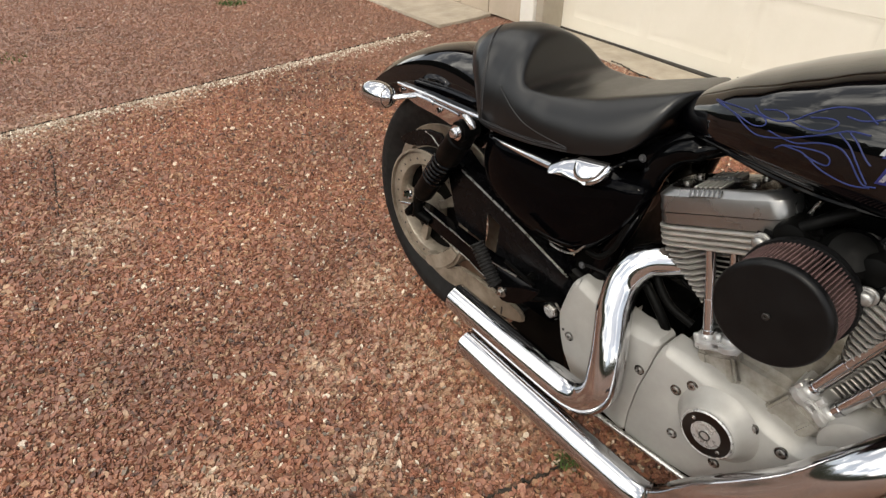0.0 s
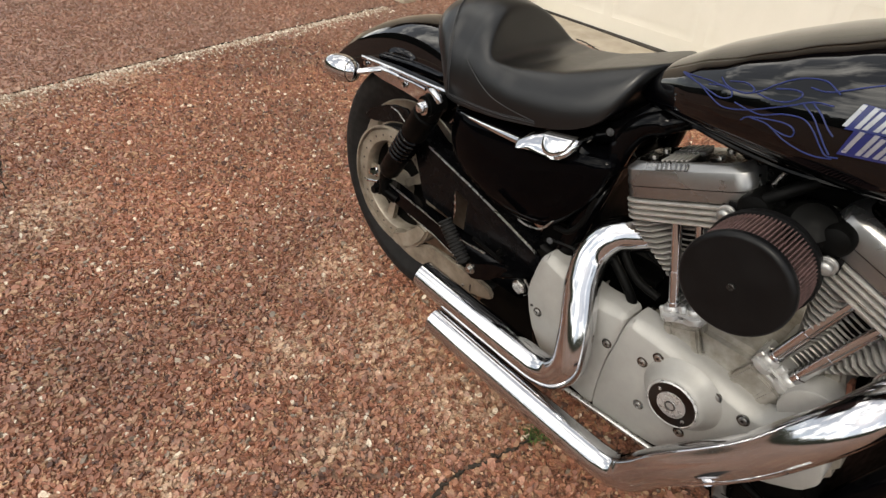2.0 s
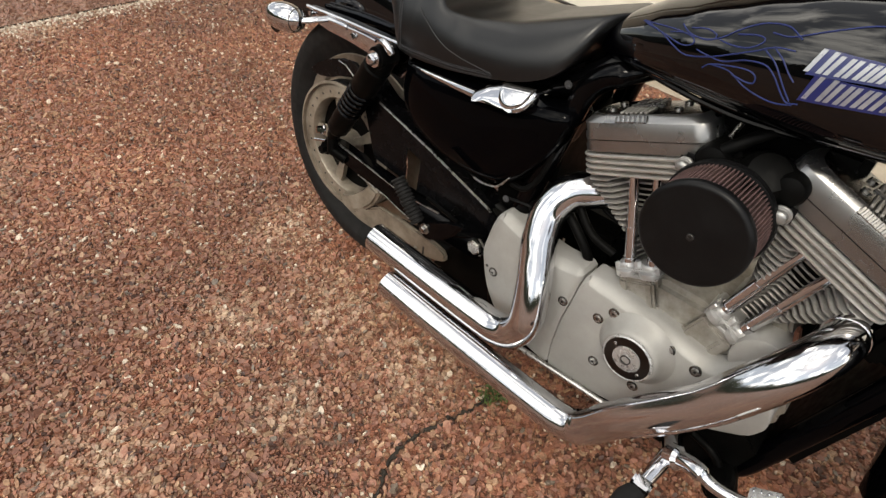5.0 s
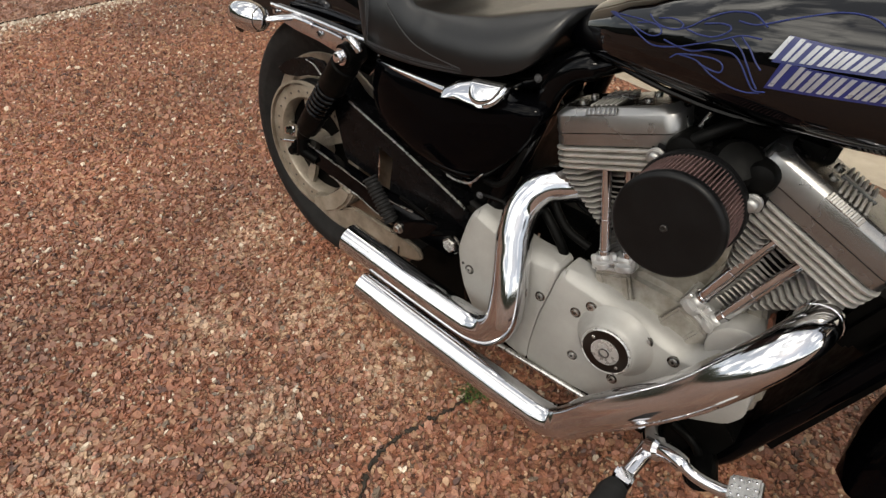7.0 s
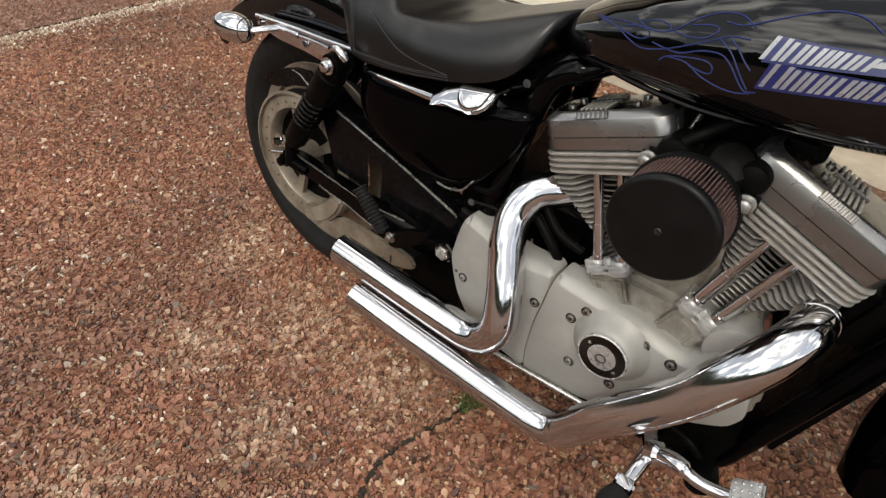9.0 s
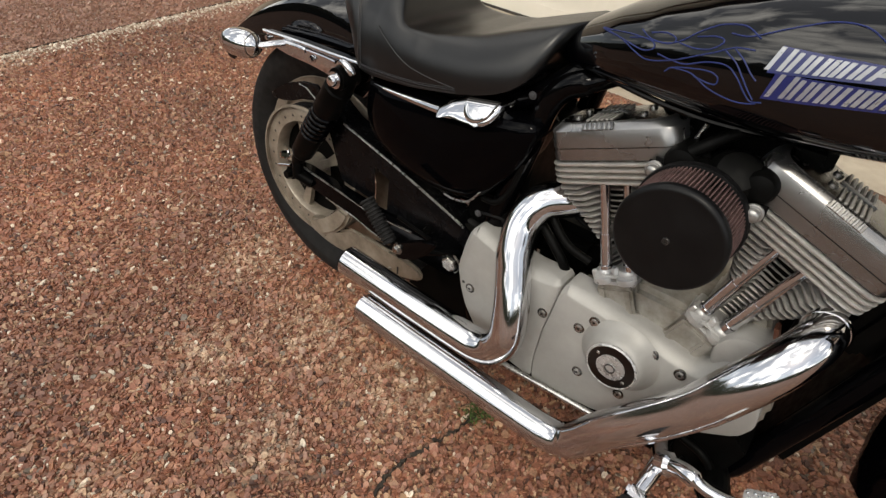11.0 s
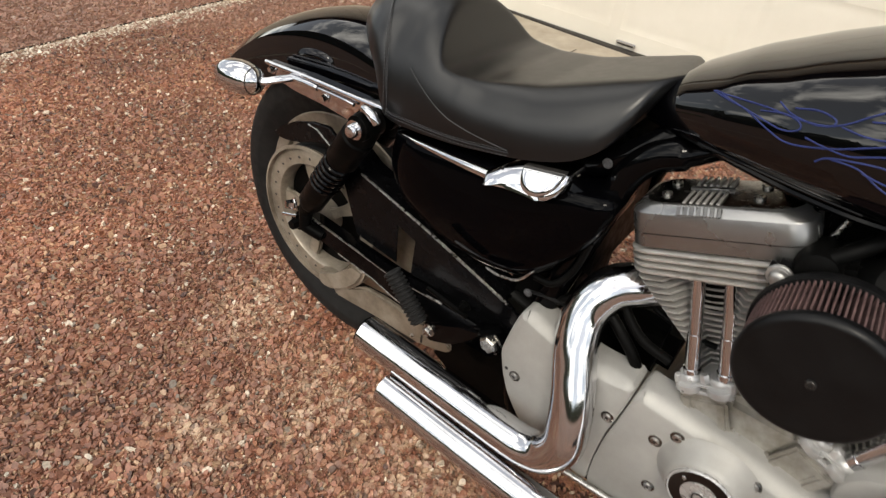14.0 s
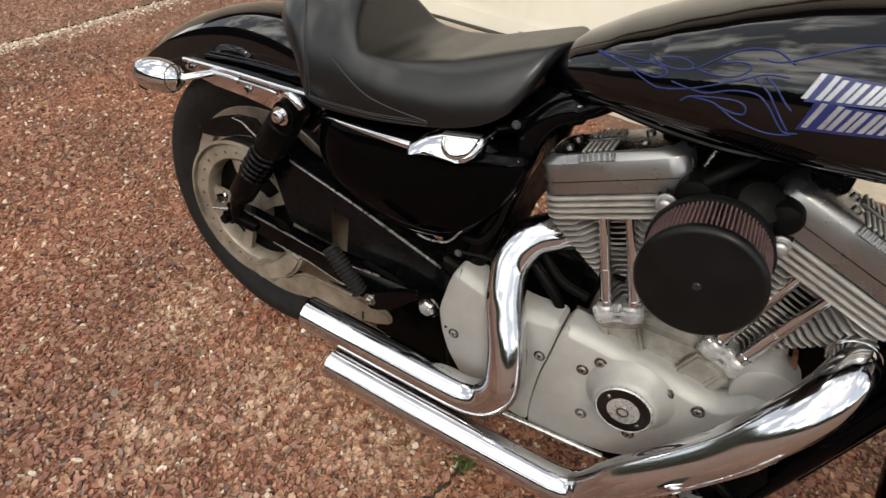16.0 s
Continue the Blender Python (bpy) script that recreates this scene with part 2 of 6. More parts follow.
def wheel(name, hub, big, half, rim_r, parent, spokes, turn=0.0, face=0.0):
    """A cast wheel with its tyre, about the y axis turned by some degrees; face is the breadth of a plain disc inside the rim."""
    ax = Vector((math.sin(radians(turn)), -math.cos(radians(turn)), 0))
    bm = B()
    w = half * 0.72
    lathe(bm, [(rim_r - 0.022, -w), (rim_r, -w - 0.004), (rim_r + 0.004, -w), (rim_r, -w * 0.75), (rim_r - 0.018, -w * 0.5), (rim_r - 0.022, 0), (rim_r - 0.018, w * 0.5), (rim_r, w * 0.75), (rim_r + 0.004, w), (rim_r, w + 0.004), (rim_r - 0.022, w), (rim_r - 0.036, w * 0.3), (rim_r - 0.036, -w * 0.3), (rim_r - 0.022, -w)], hub, ax, 72, False)
    rim = part(name, bm, CHAMPAGNE, parent, "cast champagne-coloured wheel rim")
    if face:
        bm = B()
        lathe(bm, [(rim_r - 0.012, w * 0.96), (rim_r - 0.018, w * 0.86), (rim_r - 0.022, w * 0.82), (rim_r - 0.5 * face, w * 0.80), (rim_r - face, w * 0.72), (rim_r - face, w * 0.2), (rim_r - 0.012, w * 0.2)], hub, ax, 72, False)
        part("rim_face", bm, CHAMPAGNE, rim)
    bm = B()
    prof = [(rim_r - 0.004, -w + 0.002)]
    for k in range(17):
        a = math.pi * k / 16
        prof.append((big - 0.045 + 0.045 * max(0, math.sin(a)) ** 0.6 if 0 < k < 16 else big - 0.05, -half * math.cos(a) * (1 if 2 < k < 14 else 1)))
    prof[1:1] = [(rim_r + 0.014, -half * 0.86), (rim_r + 0.035, -half * 0.98)]
    prof += [(rim_r + 0.035, half * 0.98), (rim_r + 0.014, half * 0.86), (rim_r - 0.004, w - 0.002)]
    lathe(bm, prof, hub, ax, 96, False)
    part("tyre", bm, RUBBER, rim, "black rubber tyre with a plain sidewall")
    bm = B()
    lathe(bm, [(0.032, -0.06), (0.05, -0.045), (0.05, 0.045), (0.032, 0.06)], hub, ax, 28)
    part("hub", bm, CHAMPAGNE, rim)
    side = ax.cross(Vector((0, 0, 1)))
    for k in range(spokes):
        a = 2 * math.pi * (k + 0.25) / spokes
        out = math.cos(a) * Vector((0, 0, 1)) + math.sin(a) * side
        bm = B()
        tube(bm, [hub + out * 0.04 + ax * 0.012, hub + out * 0.1 + ax * 0.008, hub + out * (rim_r - 0.03)], [0.011, 0.008, 0.010], 8)
        part("spoke", bm, CHAMPAGNE, rim)
    return rim


rear = wheel("rear_wheel", HUB, 0.302, 0.062, 0.214, bike, 5, 0.0, 0.090)
PULLEY_Y = -0.098
PH = Vector((0.026, 0, 0.313))
bm = B()
lathe(bm, [(0.109, -0.030), (0.1105, -0.004), (0.1135, 0.0), (0.1375, 0.0015), (0.1400, 0.0), (0.1470, -0.002), (0.1500, 0.001), (0.1510, 0.005), (0.1450, 0.007), (0.1450, -0.034), (0.1510, -0.034), (0.1510, -0.038), (0.109, -0.038), (0.109, -0.030)], (PH.x, PULLEY_Y, PH.z), SIDE, 72, False)
pulley = part("drive_pulley", bm, CHAMPAGNE, rear, "champagne-coloured drive belt pulley")
bm = B()
lathe(bm, [(0.016, 0.012), (0.030, 0.008), (0.034, -0.01), (0.036, -0.04)], (PH.x, PULLEY_Y, PH.z), SIDE, 28)
part("pulley_hub", bm, CHAMPAGNE, rear)
for k in range(5):
    a = radians(107 - 72 * k)
    bm = B()
    flat = [(0.024, -0.013), (0.060, -0.0085), (0.092, -0.0085), (0.112, -0.016), (0.112, 0.016), (0.092, 0.0085), (0.060, 0.0085), (0.024, 0.013)]
    prism(bm, flat, -0.006, 0.006, 0.0035, 2)
    bmesh.ops.transform(bm, matrix=pose(PH.x, PULLEY_Y + 0.016, PH.z) @ Matrix.Rotation(-a, 4, "Y"), verts=bm.verts[:])
    part("pulley_spoke", bm, CHAMPAGNE, rear)
# black plate added to give the shade seen between the spokes
bm = B()
lathe(bm, [(0.03, -0.030), (0.1085, -0.030), (0.1085, -0.037), (0.03, -0.037)], (PH.x, PULLEY_Y, PH.z), SIDE, 48)
part("hub_plate", bm, SATIN, rear, "dark plate standing in for the shade behind the pulley spokes")
for k in range(26):
    a = 2 * math.pi * k / 26
    bm = B()
    lathe(bm, [(0.0028, 0), (0.0028, 0.0012)], (PH.x + 0.126 * math.cos(a), PULLEY_Y, PH.z + 0.126 * math.sin(a)), SIDE, 8)
    part("pulley_hole", bm, DARKRING, rear)
bm = B()
belt = []
for k in range(25):
    a = math.pi * (0.5 + k / 24)
    belt.append((PH.x + 0.147 * math.cos(a), PH.z + 0.147 * math.sin(a)))
belt = [(0.56, 0.365), *belt, (0.56, 0.235)]
rows = [[Vector((x, y, z)) for x, z in belt] for y in (PULLEY_Y + 0.006, PULLEY_Y + 0.032)]
loft(bm, rows, False)
belt_ob = part("drive_belt", bm, RUBBER, bike, "black toothed rubber drive belt")
m = belt_ob.modifiers.new("thick", "SOLIDIFY")
m.thickness = 0.006

# swingarm, belt guard, deflector
bm = B()
arm = [(0.0, 0.335), (0.05, 0.345), (0.25, 0.322), (0.46, 0.335), (0.49, 0.31), (0.46, 0.275), (0.285, 0.2745), (0.255, 0.2785), (0.205, 0.291), (0.06, 0.306), (0.0, 0.306)]
prism(bm, arm, -0.135, -0.108, 0.004, 2)
swing = part("swingarm", bm, TUBEBLACK, bike, "black painted swingarm")
# bright strips added along the swingarm edges in place of sky highlights
bm = B()
tube(bm, [(0.05, -0.1335, 0.344), (0.15, -0.1335, 0.333), (0.25, -0.1335, 0.3215), (0.36, -0.1335, 0.328)], 0.0020, 8)
part("arm_edge", bm, STEEL, swing, "thin bright strip standing in for the edge's sky highlight")
bm = B()
tube(bm, [(0.12, -0.1340, 0.2995), (0.205, -0.1340, 0.2905), (0.255, -0.1340, 0.2780), (0.285, -0.1340, 0.2740)], 0.0021, 8)
part("arm_edge", bm, STEEL, swing, "thin bright strip standing in for the edge's sky highlight")
bm = B()
prism(bm, arm, 0.108, 0.135, 0.006)
part("swingarm_leg", bm, GLOSS, swing)
bm = B()
hexbolt(bm, (0.459, -0.132, 0.309), SIDE, 0.0155, 0.012)
part("pivot_bolt", bm, STEEL, swing, "steel pivot bolt")
bm = B()
hexbolt(bm, (0.012, -0.135, 0.318), SIDE, 0.012, 0.018, 0.5)
part("axle_nut", bm, SATIN, swing, "black axle nut")

bm = B()
guard = [(-0.067, 0.471), (-0.040, 0.492), (-0.009, 0.509), (0.040, 0.526), (0.081, 0.531), (0.125, 0.497), (0.157, 0.476), (0.306, 0.434), (0.459, 0.383), (0.50, 0.362), (0.50, 0.322), (0.459, 0.343), (0.306, 0.394), (0.157, 0.438), (0.110, 0.462), (0.070, 0.498), (0.035, 0.488), (0.005, 0.475), (-0.030, 0.466), (-0.060, 0.463)]
prism(bm, guard, -0.113, -0.106, 0.0015, 1)
prism(bm, [(0.11, 0.506), (0.157, 0.4755), (0.306, 0.4335), (0.459, 0.3825), (0.459, 0.3785), (0.306, 0.4295), (0.157, 0.4715), (0.11, 0.502)], -0.114, -0.060)
guard_ob = part("belt_guard", bm, GUARDBLACK, bike, "glossy black upper belt guard with a bright edge")
# guard webs; the first is stretched left to darken the pulley's shaded side
for plate in ([(0.100, 0.465), (0.236, 0.413), (0.237, 0.330), (0.140, 0.342)], [(0.276, 0.402), (0.50, 0.330), (0.50, 0.30), (0.40, 0.322), (0.27, 0.320)]):
    bm = B()
    prism(bm, plate, -0.1085, -0.1055, 0.001, 1)
    part("guard_web", bm, GUARDBLACK, guard_ob)
# bright strips added on the guard as the sky glint along its edges
bm = B()
tube(bm, [(0.157, -0.1135, 0.4765), (0.306, -0.1135, 0.4345), (0.459, -0.1135, 0.3840), (0.465, -0.1135, 0.381)], 0.0022, 8)
part("guard_edge", bm, STEEL, guard_ob, "thin bright strip standing in for the edge's sky highlight")
bm = B()
tube(bm, [(0.030, -0.1135, 0.519), (0.052, -0.1135, 0.517), (0.085, -0.1135, 0.497)], 0.0014, 8)
part("guard_edge", bm, STEEL, guard_ob, "thin bright strip standing in for the edge's sky highlight")
DEFLECT = [(0.070, 0.165), (0.100, 0.180), (0.129, 0.205), (0.165, 0.226), (0.216, 0.226), (0.277, 0.227), (0.308, 0.222), (0.345, 0.226), (0.365, 0.220), (0.374, 0.208), (0.366, 0.194), (0.337, 0.182), (0.300, 0.176), (0.193, 0.172), (0.134, 0.166), (0.090, 0.158)]
POUCH = [(0.032, 0.200), (0.040, 0.174), (0.054, 0.167), (0.079, 0.171), (0.123, 0.198), (0.150, 0.227), (0.164, 0.253), (0.167, 0.268), (0.135, 0.275), (0.090, 0.215)]
bm = B()
prism(bm, DEFLECT, -0.110, -0.098, 0.004)
deflector = part("belt_deflector", bm, CHAMPAGNE, bike, "champagne-coloured lower belt deflector")
bm = B()
prism(bm, POUCH, -0.118, -0.070, 0.007, 3)
part("deflector_cup", bm, CHAMPAGNE, deflector, "rounded cup under the pulley")
bm = B()
prism(bm, [(0.307, 0.183), (0.311, 0.183), (0.311, 0.202), (0.307, 0.202)], -0.1112, -0.1095)
part("deflector_slot", bm, DARKRING, deflector)
bm = B()
hexbolt(bm, (0.287, -0.110, 0.186), SIDE, 0.0035, 0.005)
part("deflector_bolt", bm, STEEL, deflector)

# rear fender
bm = B()
rings = []
ARCH = [(55, 0.366), (90, 0.358), (105, 0.352), (119, 0.353), (133, 0.362), (143, 0.373), (150, 0.379)]
for k in range(41):
    deg = 150 - 95 * k / 40
    a, r = radians(deg), gentle(ARCH, deg, 6.0)[0]
    out = Vector((math.cos(a), 0, math.sin(a)))
    c = Vector((0.050, 0, 0.330))
    sect = []
    skirt = 0.05 + 0.045 * math.sin(math.pi * min(1, k / 38))
    for y, dr in ((-0.088, -skirt), (-0.092, -0.04), (-0.086, -0.018), (-0.065, -0.004), (-0.03, 0.004), (0, 0.006), (0.03, 0.004), (0.065, -0.004), (0.086, -0.018), (0.092, -0.04), (0.088, -skirt)):
        sect.append((y, dr))
    ring = [c + out * (r + dr) + Vector((0, y, 0)) for y, dr in sect] + [c + out * (r + dr - 0.003) + Vector((0, y * 0.965, 0)) for y, dr in sect[::-1]]
    rings.append(ring)
loft(bm, rings)
fender = part("rear_fender", bm, TANKBLACK, bike, "glossy black rear fender")

bm = B()
strut = [(-0.062, 0.603), (0.04, 0.608), (0.16, 0.609), (0.212, 0.610), (0.238, 0.594), (0.232, 0.565), (0.214, 0.544), (0.190, 0.550), (0.160, 0.563), (0.074, 0.569), (0.0, 0.571), (-0.030, 0.573), (-0.055, 0.588)]
prism(bm, strut, -0.116, -0.100, 0.003)
strut_ob = part("fender_strut", bm, CHROME, bike, "polished chrome fender strut")
bm = B()
tube(bm, spline([(-0.060, -0.120, 0.603), (0.04, -0.121, 0.607), (0.14, -0.121, 0.608), (0.212, -0.120, 0.609)]), 0.0042, 10)
part("strut_trim", bm, CHROME, strut_ob)
bm = B()
tube(bm, spline([(0.006, -0.124, 0.598), (0.045, -0.124, 0.5985), (0.066, -0.123, 0.598), (0.07, -0.122, 0.5975), (0.12, -0.122, 0.598), (0.148, -0.121, 0.596)], 6), [0.0055] * 15 + [0.0032] * 16, 10)
part("strut_trim", bm, CHROME, strut_ob)
for x, z, r in ((0.078, 0.583, 0.0062), (-0.050, 0.592, 0.0062) ):
    bm = B()
    hexbolt(bm, (x, -0.116, z), SIDE, r, 0.008, 0.6)
    part("bolt", bm, CHROME, strut_ob)

# turn signal
bm = B()
lathe(bm, [(0.004, 0.056), (0.014, 0.0535), (0.0215, 0.046), (0.0265, 0.030), (0.0282, 0.010), (0.0270, -0.006), (0.0235, -0.020), (0.0170, -0.030), (0.0100, -0.036), (0.003, -0.038)], (-0.052, -0.172, 0.589), (-1, -0.12, -0.05), 28)
signal = part("turn_signal", bm, CHROME, bike, "chrome bullet turn signal on a short stalk")
bm = B()
lathe(bm, [(0.0205, -0.0010), (0.0222, 0.0), (0.0224, 0.0010)], (-0.0290, -0.1693, 0.5902), (-1, -0.12, -0.05), 28)
part("bezel_ring", bm, DARKMETAL, signal)
bm = B()
tube(bm, spline([(-0.024, -0.168, 0.592), (-0.010, -0.160, 0.594), (0.002, -0.145, 0.597), (0.012, -0.124, 0.598)]), 0.0068, 12, True, 0.6)
part("stalk", bm, CHROME, signal)

# shock absorber
TOP, LOW = Vector((0.199, -0.146, 0.589)), Vector((0.045, -0.142, 0.366))


def shock(sign, parent):
    top, low = Vector((TOP.x, TOP.y * sign, TOP.z)), Vector((LOW.x, LOW.y * sign, LOW.z))
    way, length = (low - top).normalized(), (low - top).length
    bm = B()
    lathe(bm, [(0.012, -0.012), (0.022, -0.008), (0.025, 0.006), (0.026, 0.022), (0.0240, 0.024), (0.0240, 0.027), (0.0270, 0.030), (0.0270, 0.094), (0.0245, 0.099), (0.018, 0.101)], top, way, 28)
    body = part("shock_absorber", bm, SATIN, parent, "black shock absorber with an exposed coil spring")
    bm = B()
    lathe(bm, [(0.018, 0.11), (0.018, length - 0.03), (0.014, length)], top, way, 20)
    part("damper", bm, SATIN, body)
    bm = B()
    u = way.orthogonal().normalized()
    v = way.cross(u)
    turns = [top + way * (0.096 + 0.080 * k / 90) + 0.0235 * (math.cos(k * 0.436) * u + math.sin(k * 0.436) * v) for k in range(91)]
    tube(bm, turns, 0.0042, 8)
    part("coil_spring", bm, TUBEBLACK, body, "glossy black coil spring")
    bm = B()
    lathe(bm, [(0.020, 0.172), (0.0245, 0.176), (0.0235, 0.240), (0.017, 0.252)], top, way, 24)
    part("lower_cup", bm, SATIN, body)
    bm = B()
    lathe(bm, [(0.020, -0.02), (0.022, 0), (0.02, 0.02)], top, (0, -sign, 0), 20)
    part("upper_eye", bm, SATIN, body)
    bm = B()
    lathe(bm, [(0.015, 0), (0.015, 0.004), (0.0105, 0.004), (0.0105, 0.010), (0.008, 0.014), (0.002, 0.016)], top + Vector((0, -0.022 * sign, 0)), (0, -sign, 0), 20)
    part("upper_bolt", bm, CHROME, body, "chrome acorn bolt")
    bm = B()
    hexbolt(bm, low + Vector((-0.017, -0.010 * sign, 0.007)), (-0.5, -sign, 0.2), 0.009, 0.018, 0.6)
    tube(bm, [low + Vector((-0.012, -0.012 * sign, -0.016)), low + Vector((-0.056, -0.010 * sign, -0.032))], 0.0032, 10)
    part("lower_bolt", bm, CHROME, body, "chrome acorn bolt")
    bm = B()
    tube(bm, [low, low + Vector((0.0, -0.004 * sign, -0.035)), low + Vector((0.03, 0.01 * sign, -0.05))], 0.013, 12)
    part("clevis", bm, SATIN, body)


shock(1, bike)
shock(-1, bike)
bm = B()
tube(bm, spline([(0.200, -0.152, 0.616), (0.210, -0.155, 0.617), (0.220, -0.155, 0.611), (0.226, -0.152, 0.600)]), [0.005] + [0.0075] * 22 + [0.006, 0.003], 12)
part("shock_mount_cover", bm, CHROME, strut_ob, "chrome mount cover")

# side panel with its chrome band and filler cap
SPANEL = [(0.237, 0.588), (0.32, 0.594), (0.41, 0.602), (0.50, 0.612), (0.575, 0.618), (0.572, 0.575), (0.552, 0.53), (0.52, 0.485), (0.485, 0.455), (0.43, 0.442), (0.37, 0.443), (0.30, 0.462), (0.245, 0.492), (0.228, 0.54)]
cx, cz = 0.40, 0.53
bm = B()
rings = []
for grow, y in ((1.0, -0.06), (1.0, -0.118), (0.985, -0.124), (0.94, -0.130), (0.8, -0.135), (0.4, -0.139), (0.05, -0.14)):
    line = spline([(x, 0, z) for x, z in SPANEL + SPANEL[:1]], 4)[:-1]
    rings.append([Vector((cx + (p.x - cx) * grow, y, cz + (p.z - cz) * grow)) for p in line])
loft(bm, rings)
panel = part("side_panel", bm, GLOSS, bike, "glossy black oil tank side cover")
# bright strip laid on the gloss panel to draw its lip highlight
bm = B()
tube(bm, spline([(0.428, -0.134, 0.446), (0.451, -0.136, 0.446), (0.481, -0.136, 0.454), (0.502, -0.132, 0.480)]), [0.0008] + [0.0020] * 23 + [0.0008], 8)
part("lower_lip", bm, STEEL, panel, "thin bright strip standing in for the lower lip's highlight")
bm = B()
tube(bm, spline([(0.246, -0.123, 0.585), (0.300, -0.129, 0.5875), (0.360, -0.134, 0.5905), (0.418, -0.134, 0.592)], 8), [0.0025 + 0.0055 * k / 24 for k in range(25)], 16)
band = part("chrome_band", bm, CHROME, panel, "tapering chrome trim band", 60)
CAPC = Vector((0.487, 0, 0.630))


def tipped(x, y, z):
    """A point of the filler plate, which leans inwards towards its top."""
    return Vector((x, y + 0.62 * (z - 0.616), z))


def half_moon(r, y, flat=0.002):
    """The lower half of a disc about the cap's centre, its straight edge rising a little ahead."""
    out = []
    for i in range(48):
        a = 2 * math.pi * i / 48
        dx = r * math.cos(a)
        out.append(tipped(CAPC.x + dx, y, CAPC.z + min(r * math.sin(a), flat) + 0.14 * dx))
    return out


edge = [(0.412, 0.589), (0.412, 0.602), (0.432, 0.617), (0.462, 0.6295), (0.500, 0.634), (0.5150, 0.6360)]
edge += [(CAPC.x + 0.0335 * math.cos(radians(a)), CAPC.z + 0.0335 * math.sin(radians(a))) for a in range(0, -101, -10)]
edge += [(0.463, 0.5965), (0.445, 0.5955), (0.428, 0.5930)]
mid = Vector((0.480, 0, 0.616))
bm = B()
loft(bm, [[tipped(mid.x + (x - mid.x) * g, y, mid.z + (z - mid.z) * g) for x, z in edge] for g, y in ((1.0, -0.105), (1.0, -0.134), (0.985, -0.139), (0.94, -0.144), (0.85, -0.1475), (0.6, -0.1490), (0.1, -0.1495))])
part("cap_surround", bm, CHROME, panel, "bulging chrome plate round the oil filler", 60)
bm = B()
loft(bm, [half_moon(0.0266, -0.140, 0.0035), half_moon(0.0266, -0.1488, 0.0035), half_moon(0.0253, -0.1492, 0.002)])
part("cap_gap", bm, DARKRING, panel)
bm = B()
box(bm, (0.4335, -0.140, 0.607), (0.0012, 0.014, 0.022), 0.0)
part("plate_joint", bm, DARKRING, panel)
bm = B()
loft(bm, [half_moon(0.0253, -0.140), half_moon(0.0253, -0.1520), half_moon(0.0236, -0.1536, 0.001), half_moon(0.0170, -0.1545, -0.001), half_moon(0.0040, -0.1548, -0.003)])
part("filler_cap", bm, CHROME, panel, "half-moon chrome oil filler cap", 60)
bm = B()
loft(bm, [[Vector((x, y, z0)), Vector((x, y - 0.003, (z0 + z1) / 2)), Vector((x, y, z1)), Vector((x, y + 0.01, z1)), Vector((x, y + 0.01, z0))] for x, y, z0, z1 in ((0.520, -0.125, 0.606, 0.624), (0.532, -0.122, 0.605, 0.618), (0.545, -0.116, 0.603, 0.610), (0.552, -0.112, 0.604, 0.607))])
part("trim_tail", bm, TUBEBLACK, panel)

# seat
# width, lower edge and crest along the seat; the floor in front of the back rest
SEAT = [
    (0.100, 0.010, 0.712, 0.722), (0.112, 0.045, 0.708, 0.736), (0.130, 0.078, 0.702, 0.750), (0.160, 0.104, 0.690, 0.761), (0.190, 0.121, 0.666, 0.766), (0.204, 0.127, 0.636, 0.767), (0.213, 0.131, 0.608, 0.768),
    (0.235, 0.133, 0.604, 0.768), (0.252, 0.134, 0.604, 0.764), (0.270, 0.134, 0.605, 0.755), (0.290, 0.135, 0.606, 0.741), (0.310, 0.135, 0.608, 0.727), (0.335, 0.135, 0.610, 0.714), (0.370, 0.135, 0.615, 0.710),
    (0.435, 0.134, 0.627, 0.720), (0.470, 0.132, 0.635, 0.732), (0.500, 0.129, 0.645, 0.743), (0.525, 0.124, 0.658, 0.752), (0.542, 0.116, 0.673, 0.758), (0.553, 0.107, 0.690, 0.762), (0.562, 0.095, 0.708, 0.765), (0.569, 0.080, 0.727, 0.767), (0.576, 0.055, 0.744, 0.766), (0.582, 0.030, 0.752, 0.762), (0.605, 0.020, 0.752, 0.760),
]
FLOOR = [(0.235, 0.775), (0.257, 0.766), (0.290, 0.709), (0.300, 0.697), (0.318, 0.693), (0.360, 0.694), (0.435, 0.708), (0.500, 0.730), (0.545, 0.745), (0.565, 0.751), (0.580, 0.754), (0.605, 0.755)]


def seat_arch(x):
    w, zb, top = gentle(SEAT, x) if x > 0.15 else table(SEAT, x)
    n = float(np.interp(x, [0.10, 0.245, 0.34, 0.45, 0.53, 0.605], [2.1, 2.2, 3.2, 2.6, 2.2, 2.1]))
    return w, zb, top - zb, n


def seat_ring(x):
    w, zb, h, n = seat_arch(x)
    floor_z = gentle(FLOOR, x, 0.007)[0] if x > 0.235 else 9.0
    half = [Vector((x, -0.5 * w, zb + 0.002)), Vector((x, -0.90 * w, zb - 0.002))]
    for k in range(25):
        a = math.pi / 2 * k / 24
        y, z = -w * math.cos(a) ** (2 / n), zb + h * math.sin(a) ** (2 / n)
        d = z - floor_z
        soft = 0.0045
        if d > -soft:
            z = floor_z - (0.25 * (soft - d) ** 2 / soft if d < soft else 0.0)
        half.append(Vector((x, y, z)))
    return half + [Vector((x, -p.y, p.z)) for p in half[-2::-1]]


bm = B()
loft(bm, [seat_ring(0.100 + 0.505 * k / 130) for k in range(131)])
seat = part("seat", bm, LEATHER, bike, "black leather solo seat with a raised rear and grey stitching", 60)


